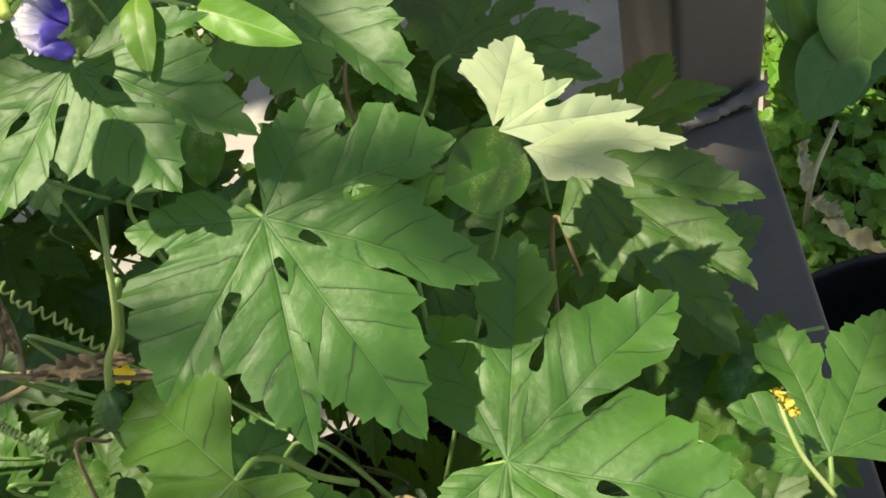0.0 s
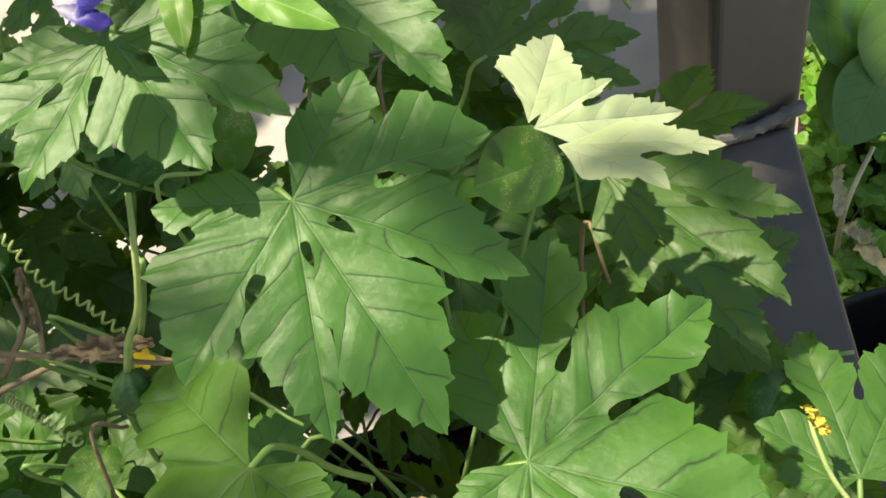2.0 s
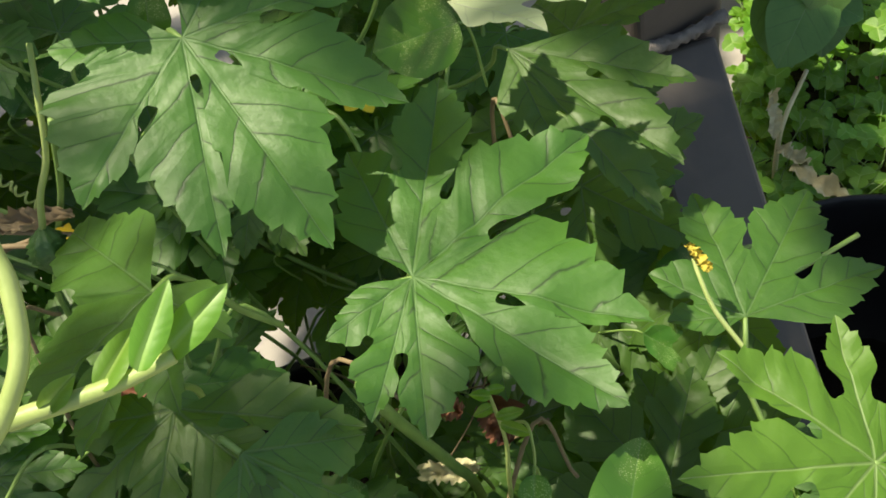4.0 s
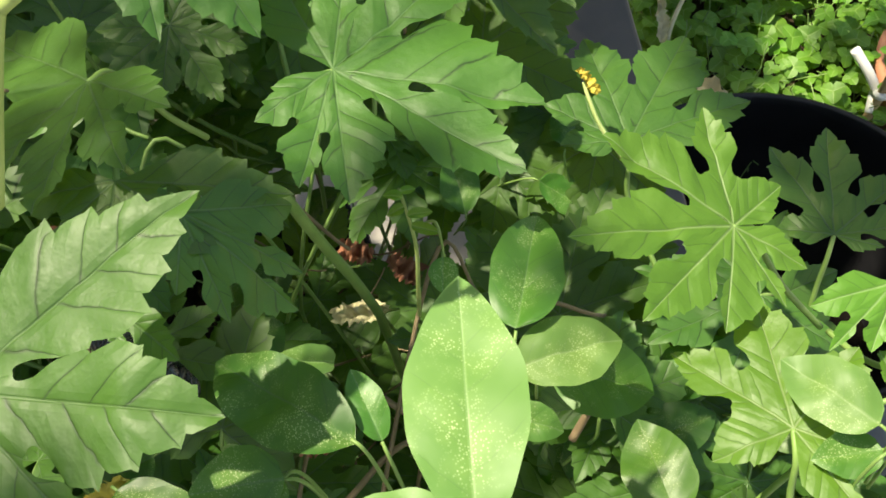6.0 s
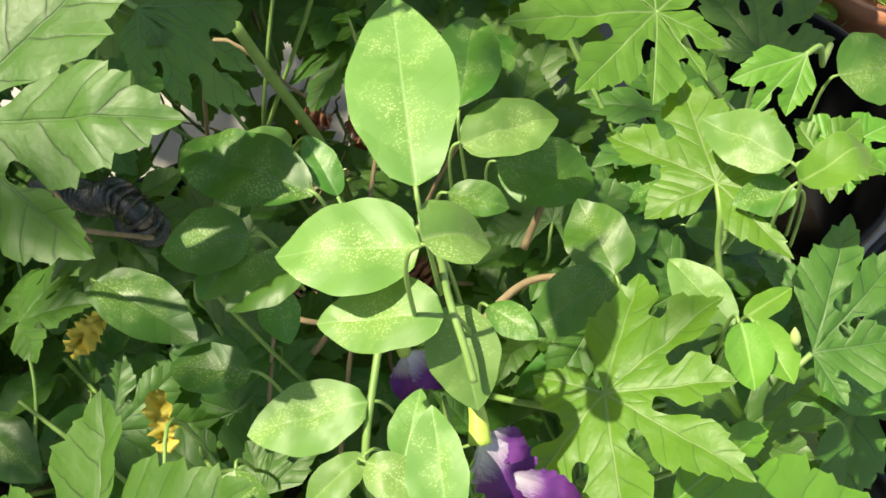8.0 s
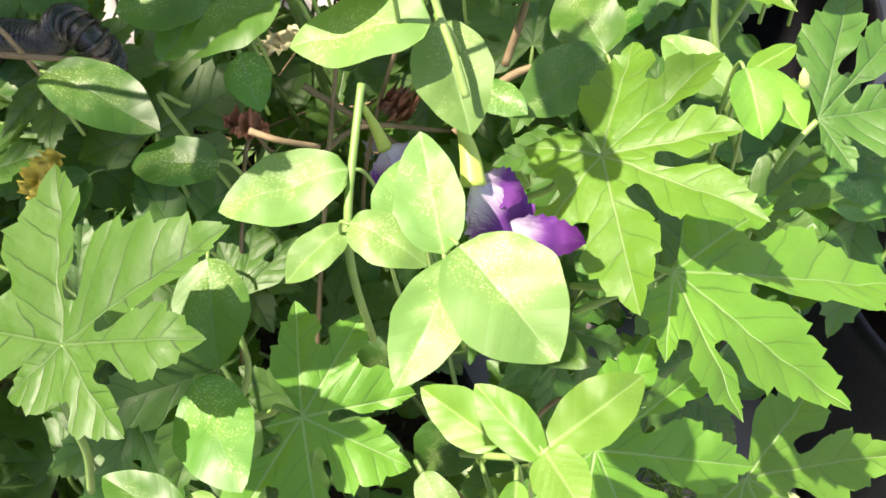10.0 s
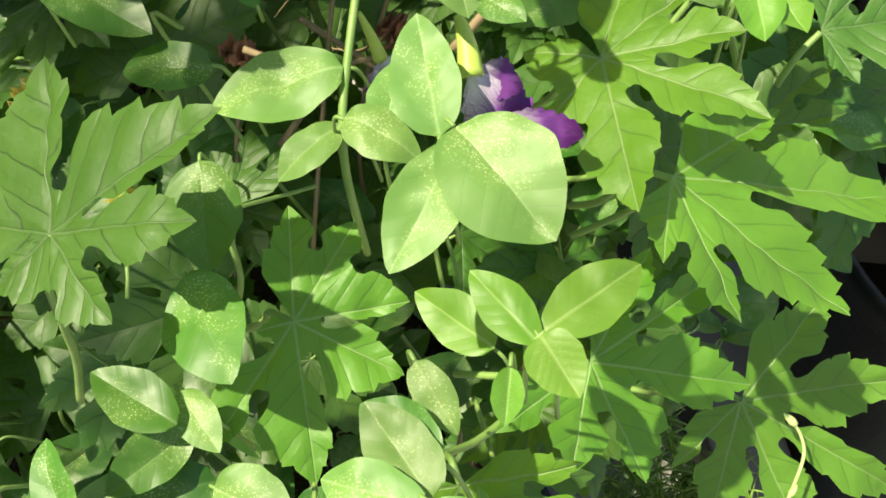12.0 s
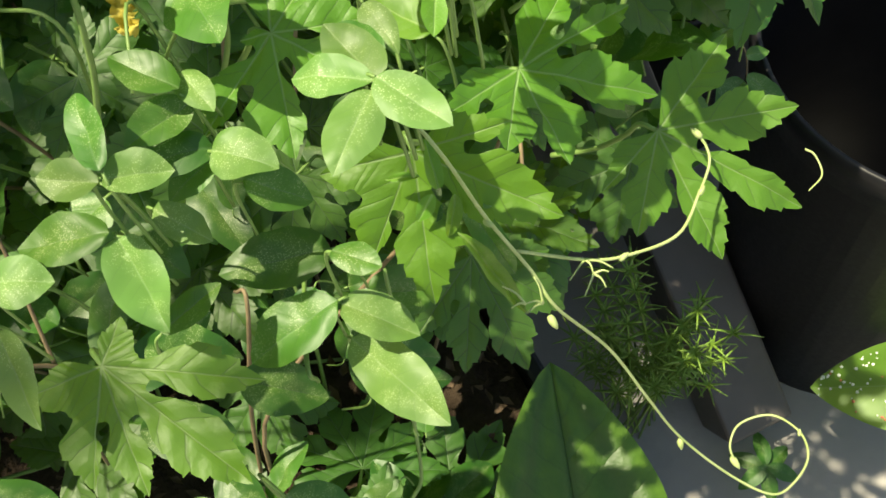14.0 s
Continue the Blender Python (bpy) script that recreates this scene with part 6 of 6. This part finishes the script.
def broad_leaf(base, tip, normal, width, mat, label, name="broad_leaf", spots=0, ribs=0.0042):
    base, tip, n = Vector(base), Vector(tip), Vector(normal).normalized()
    d = tip - base
    n = (n - d.normalized() * n.dot(d.normalized())).normalized()
    y = (Vector((0, 1, 0)) - n * n.y).normalized()
    x = y.cross(n)
    a, ln = math.atan2(d.dot(y), d.dot(x)), d.length
    plant = thing(name, (base.x, base.y, 0.0), label, "plant")
    edges = []
    for sgn in (1, -1):
        e = [(0.0, 0.0)]
        for k in range(1, 20):
            s = k / 20
            e.append((ln * s, width / 2 * math.sin(math.pi * s ** 0.62) ** 0.75))
        e.append((ln, 0.0))
        edges.append((a, ln, sgn, e))
    ca, sa = math.cos(a), math.sin(a)

    def shape(px, py, ac):
        s = (px * ca + py * sa) / ln
        return 0.25 * abs(ac) - 0.10 * ln * s * s + ribs * math.sin(abs(ac) / (width * 0.5) * 10.0 / max(0.35, math.sin(math.pi * min(1.0, s) ** 0.62))) * (1.0 - s)

    leaf = blade_object("leaf", base, n, edges, shape, mat, plant, "", random.Random(2), 8)
    stem("stalk", [base, base + Vector((0.0, -0.02, -0.05)), Vector((base.x + 0.01, base.y - 0.02, 0.0))], 0.003, 0.004, STEM, plant)
    rng = random.Random(9)
    for k in range(spots):
        s, c = rng.uniform(0.08, 0.95), rng.uniform(-0.85, 0.85)
        w = width / 2 * math.sin(math.pi * s ** 0.62) ** 0.75 * c
        px, py = ca * ln * s - sa * w, sa * ln * s + ca * w
        bm = lathe([(0, 0.0012), (0.0010, 0.0009), (0.0016, 0.0)], 8)
        bm.transform(Matrix.Translation((px, py, shape(px, py, w) + 0.0003)) @ Matrix.Scale(rng.uniform(0.35, 0.9), 4))
        part("spot", bm, SPOT_RED if k % 6 == 0 else SPOT_WHITE, leaf)
    return plant


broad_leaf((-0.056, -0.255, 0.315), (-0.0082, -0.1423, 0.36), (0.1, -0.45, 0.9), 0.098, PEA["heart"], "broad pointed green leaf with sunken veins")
broad_leaf((0.2726, -0.2334, 0.14), (0.1897, -0.1836, 0.12), (0.15, -0.5, 0.80), 0.070, PEA["young"], "rounded bright green leaf with white and red spots", spots=60, ribs=0.0005)

# a small seedling in the corner of the floor
seed = thing("seedling", (0.15, -0.206, 0.0), "small dark green seedling growing from the floor crack", "seedling")
for k in range(6):
    ln, wd = 0.030, 0.014
    edges = [(radians(60 * k + 10), ln, sg, e) for _, _, sg, e in oval_edges(ln, wd)]
    blade_object("leaf", (0.15, -0.206, 0.035 + 0.006 * (k % 2)), (0.1 * math.cos(k), -0.2, 1), edges, lambda px, py, ac: 0.2 * abs(ac) - 8 * (px * px + py * py), PEA["dark"], seed, "", random.Random(k))
stem("stalk", [(0.15, -0.206, 0.0), (0.151, -0.205, 0.02), (0.15, -0.206, 0.037)], 0.0014, 0.001, STEM, seed)


# ---- unseen vine roof on wires, added overhead so that its leaves break up the sun ----
def overhead():
    rng = random.Random(55)
    roof = thing("overhead_vine_roof", (-0.2, 1.2, 2.0), "unseen vine leaves on wires, added overhead to throw dappled shade", "vine")
    for k in range(9):
        y = 0.10 + 0.24 * k
        stem("wire", [(-2.33, y, 2.04), (-1.1, y, 2.0), (0.18, y, 2.04)], 0.002, 0.002, STEM_DRY, roof)
    n = 7
    lobes = [(90 + (i - 3) * 42, 70 - 7 * abs(i - 3)) for i in range(n)]
    src = gourd_leaf((0, 0, -5), (0, 0, 1), lobes, (), "mature", 0.1, parent=roof, petiole=False)
    spots = [(rng.uniform(-1.5, 0.5), 0.26 + 1.2 * rng.random(), 0) for i in range(ROOF_LEAVES)]
    for cx, cy, rx, ry, count, size in ROOF_CLUMPS:
        spots += [(cx + rx * rng.uniform(-1, 1), cy + ry * rng.uniform(-1, 1), size) for i in range(count)]
    x0, x1, y0, y1, count, size = ROOF_MAT
    mat = [(rng.uniform(x0, x1), rng.uniform(y0, y1)) for i in range(count)]
    spots = [(x, y, sure) for x, y, sure in spots if sure or not any((x - gx) ** 2 + (y - gy) ** 2 < gr * gr for gx, gy, gr in ROOF_GAPS)]
    spots += [(x, y, size) for x, y in mat if not any((x - gx) ** 2 + (y - gy) ** 2 < (gr + 0.45 * 0.07 * size) ** 2 for gx, gy, gr in MAT_HOLES)]
    verts, faces, count = [], [], 0
    for x, y, sure in spots:
        if x > 0.16 or any((x - gx) ** 2 + (y - gy) ** 2 < gr * gr for gx, gy, gr in ROOF_OPEN):
            continue
        tilt = Vector((rng.uniform(-0.5, 0.5), rng.uniform(-0.5, 0.5), 1)).normalized()
        m = Matrix.Translation((x, y, 2.0 + rng.uniform(-0.06, 0.06))) @ tilt.to_track_quat("Z", "Y").to_matrix().to_4x4() @ pose(0, 0, 0, 0, 0, rng.uniform(0, 360)) @ Matrix.Scale(rng.uniform(0.7, 1.3) * (sure or 1.0), 4)
        b = len(verts)
        verts += [m @ v.co for v in src.data.vertices]
        faces += [tuple(q + b for q in p.vertices) for p in src.data.polygons]
        count += 1
    leaves = mesh_object("foliage", verts, faces, GOURD["mature"], roof)
    for lname in ("vein", "metric"):
        flat = np.zeros(len(src.data.loops) * 2, dtype=np.float32)
        src.data.uv_layers[lname].data.foreach_get("uv", flat)
        leaves.data.uv_layers.new(name=lname).data.foreach_set("uv", np.tile(flat, count))
    tagged(leaves, kind="stuff")
    bpy.data.objects.remove(src)


ROOF_LEAVES = 260
# clumps, added where single spots below need shade: middle, half widths, leaves, their size
ROOF_CLUMPS = ((-0.82, 0.965, 0.03, 0.03, 6, 0.7), (-0.21, 0.83, 0.05, 0.05, 10, 0.9), (-0.67, 0.95, 0.05, 0.05, 8, 0.8), (-0.40, 1.60, 0.45, 0.45, 290, 1.0), (-0.25, 1.80, 0.50, 0.55, 240, 1.0), (-0.34, 0.84, 0.08, 0.08, 5, 1.0),
               (-0.205, 0.27, 0.04, 0.05, 5, 0.8), (-0.17, 0.38, 0.04, 0.05, 6, 0.8), (-0.45, 0.24, 0.16, 0.09, 8, 0.28), (-0.60, 0.45, 0.06, 0.06, 4, 0.4), (-0.62, 0.225, 0.07, 0.045, 6, 0.5), (-0.95, 1.30, 0.25, 0.25, 60, 1.0), (-0.595, 0.08, 0.025, 0.02, 2, 0.45), (-0.62, 0.97, 0.12, 0.10, 12, 1.0), (-0.345, 0.575, 0.06, 0.045, 8, 0.8), (-0.478, 0.457, 0.035, 0.025, 5, 0.25))
ROOF_GAPS = ((-0.34, 0.42, 0.10), (-0.53, 0.40, 0.05), (-0.47, 0.36, 0.06), (-0.40, 0.32, 0.09), (-0.34, 0.26, 0.10), (-0.28, 0.31, 0.08), (0.05, 1.02, 0.16), (-0.15, 0.88, 0.13))
# an added close mat of small leaves that shades the back of the vines, with small holes that let flecks of sun through:
# its bounds, leaves, size
ROOF_MAT = (-0.60, -0.22, 0.25, 0.72, 500, 0.34)
MAT_HOLES = ((-0.358, 0.424, 0.012), (-0.374, 0.435, 0.009), (-0.455, 0.364, 0.006), (-0.446, 0.336, 0.007), (-0.416, 0.424, 0.010), (-0.442, 0.414, 0.006), (-0.462, 0.390, 0.007), (-0.405, 0.385, 0.006), (-0.474, 0.412, 0.005), (-0.431, 0.418, 0.004), (-0.408, 0.326, 0.013), (-0.438, 0.308, 0.009), (-0.37, 0.333, 0.012), (-0.387, 0.299, 0.02), (-0.48, 0.33, 0.005), (-0.497, 0.348, 0.006), (-0.500, 0.387, 0.012), (-0.520, 0.372, 0.010), (-0.455, 0.236, 0.020), (-0.49, 0.219, 0.0216), (-0.486, 0.207, 0.0189), (-0.45, 0.255, 0.0108), (-0.395, 0.257, 0.0121), (-0.34, 0.263, 0.0351), (-0.354, 0.242, 0.0243), (-0.345, 0.275, 0.0189), (-0.352, 0.345, 0.02), (-0.338, 0.368, 0.018), (-0.505, 0.427, 0.024), (-0.292, 0.298, 0.036), (-0.4, 0.468, 0.016))
ROOF_OPEN = ((-0.85, 1.34, 0.09), (-1.05, 1.26, 0.12), (-1.19, 1.18, 0.10), (-0.87, 0.88, 0.04), (-0.95, 1.10, 0.10), (-0.83, 1.11, 0.09))
overhead()
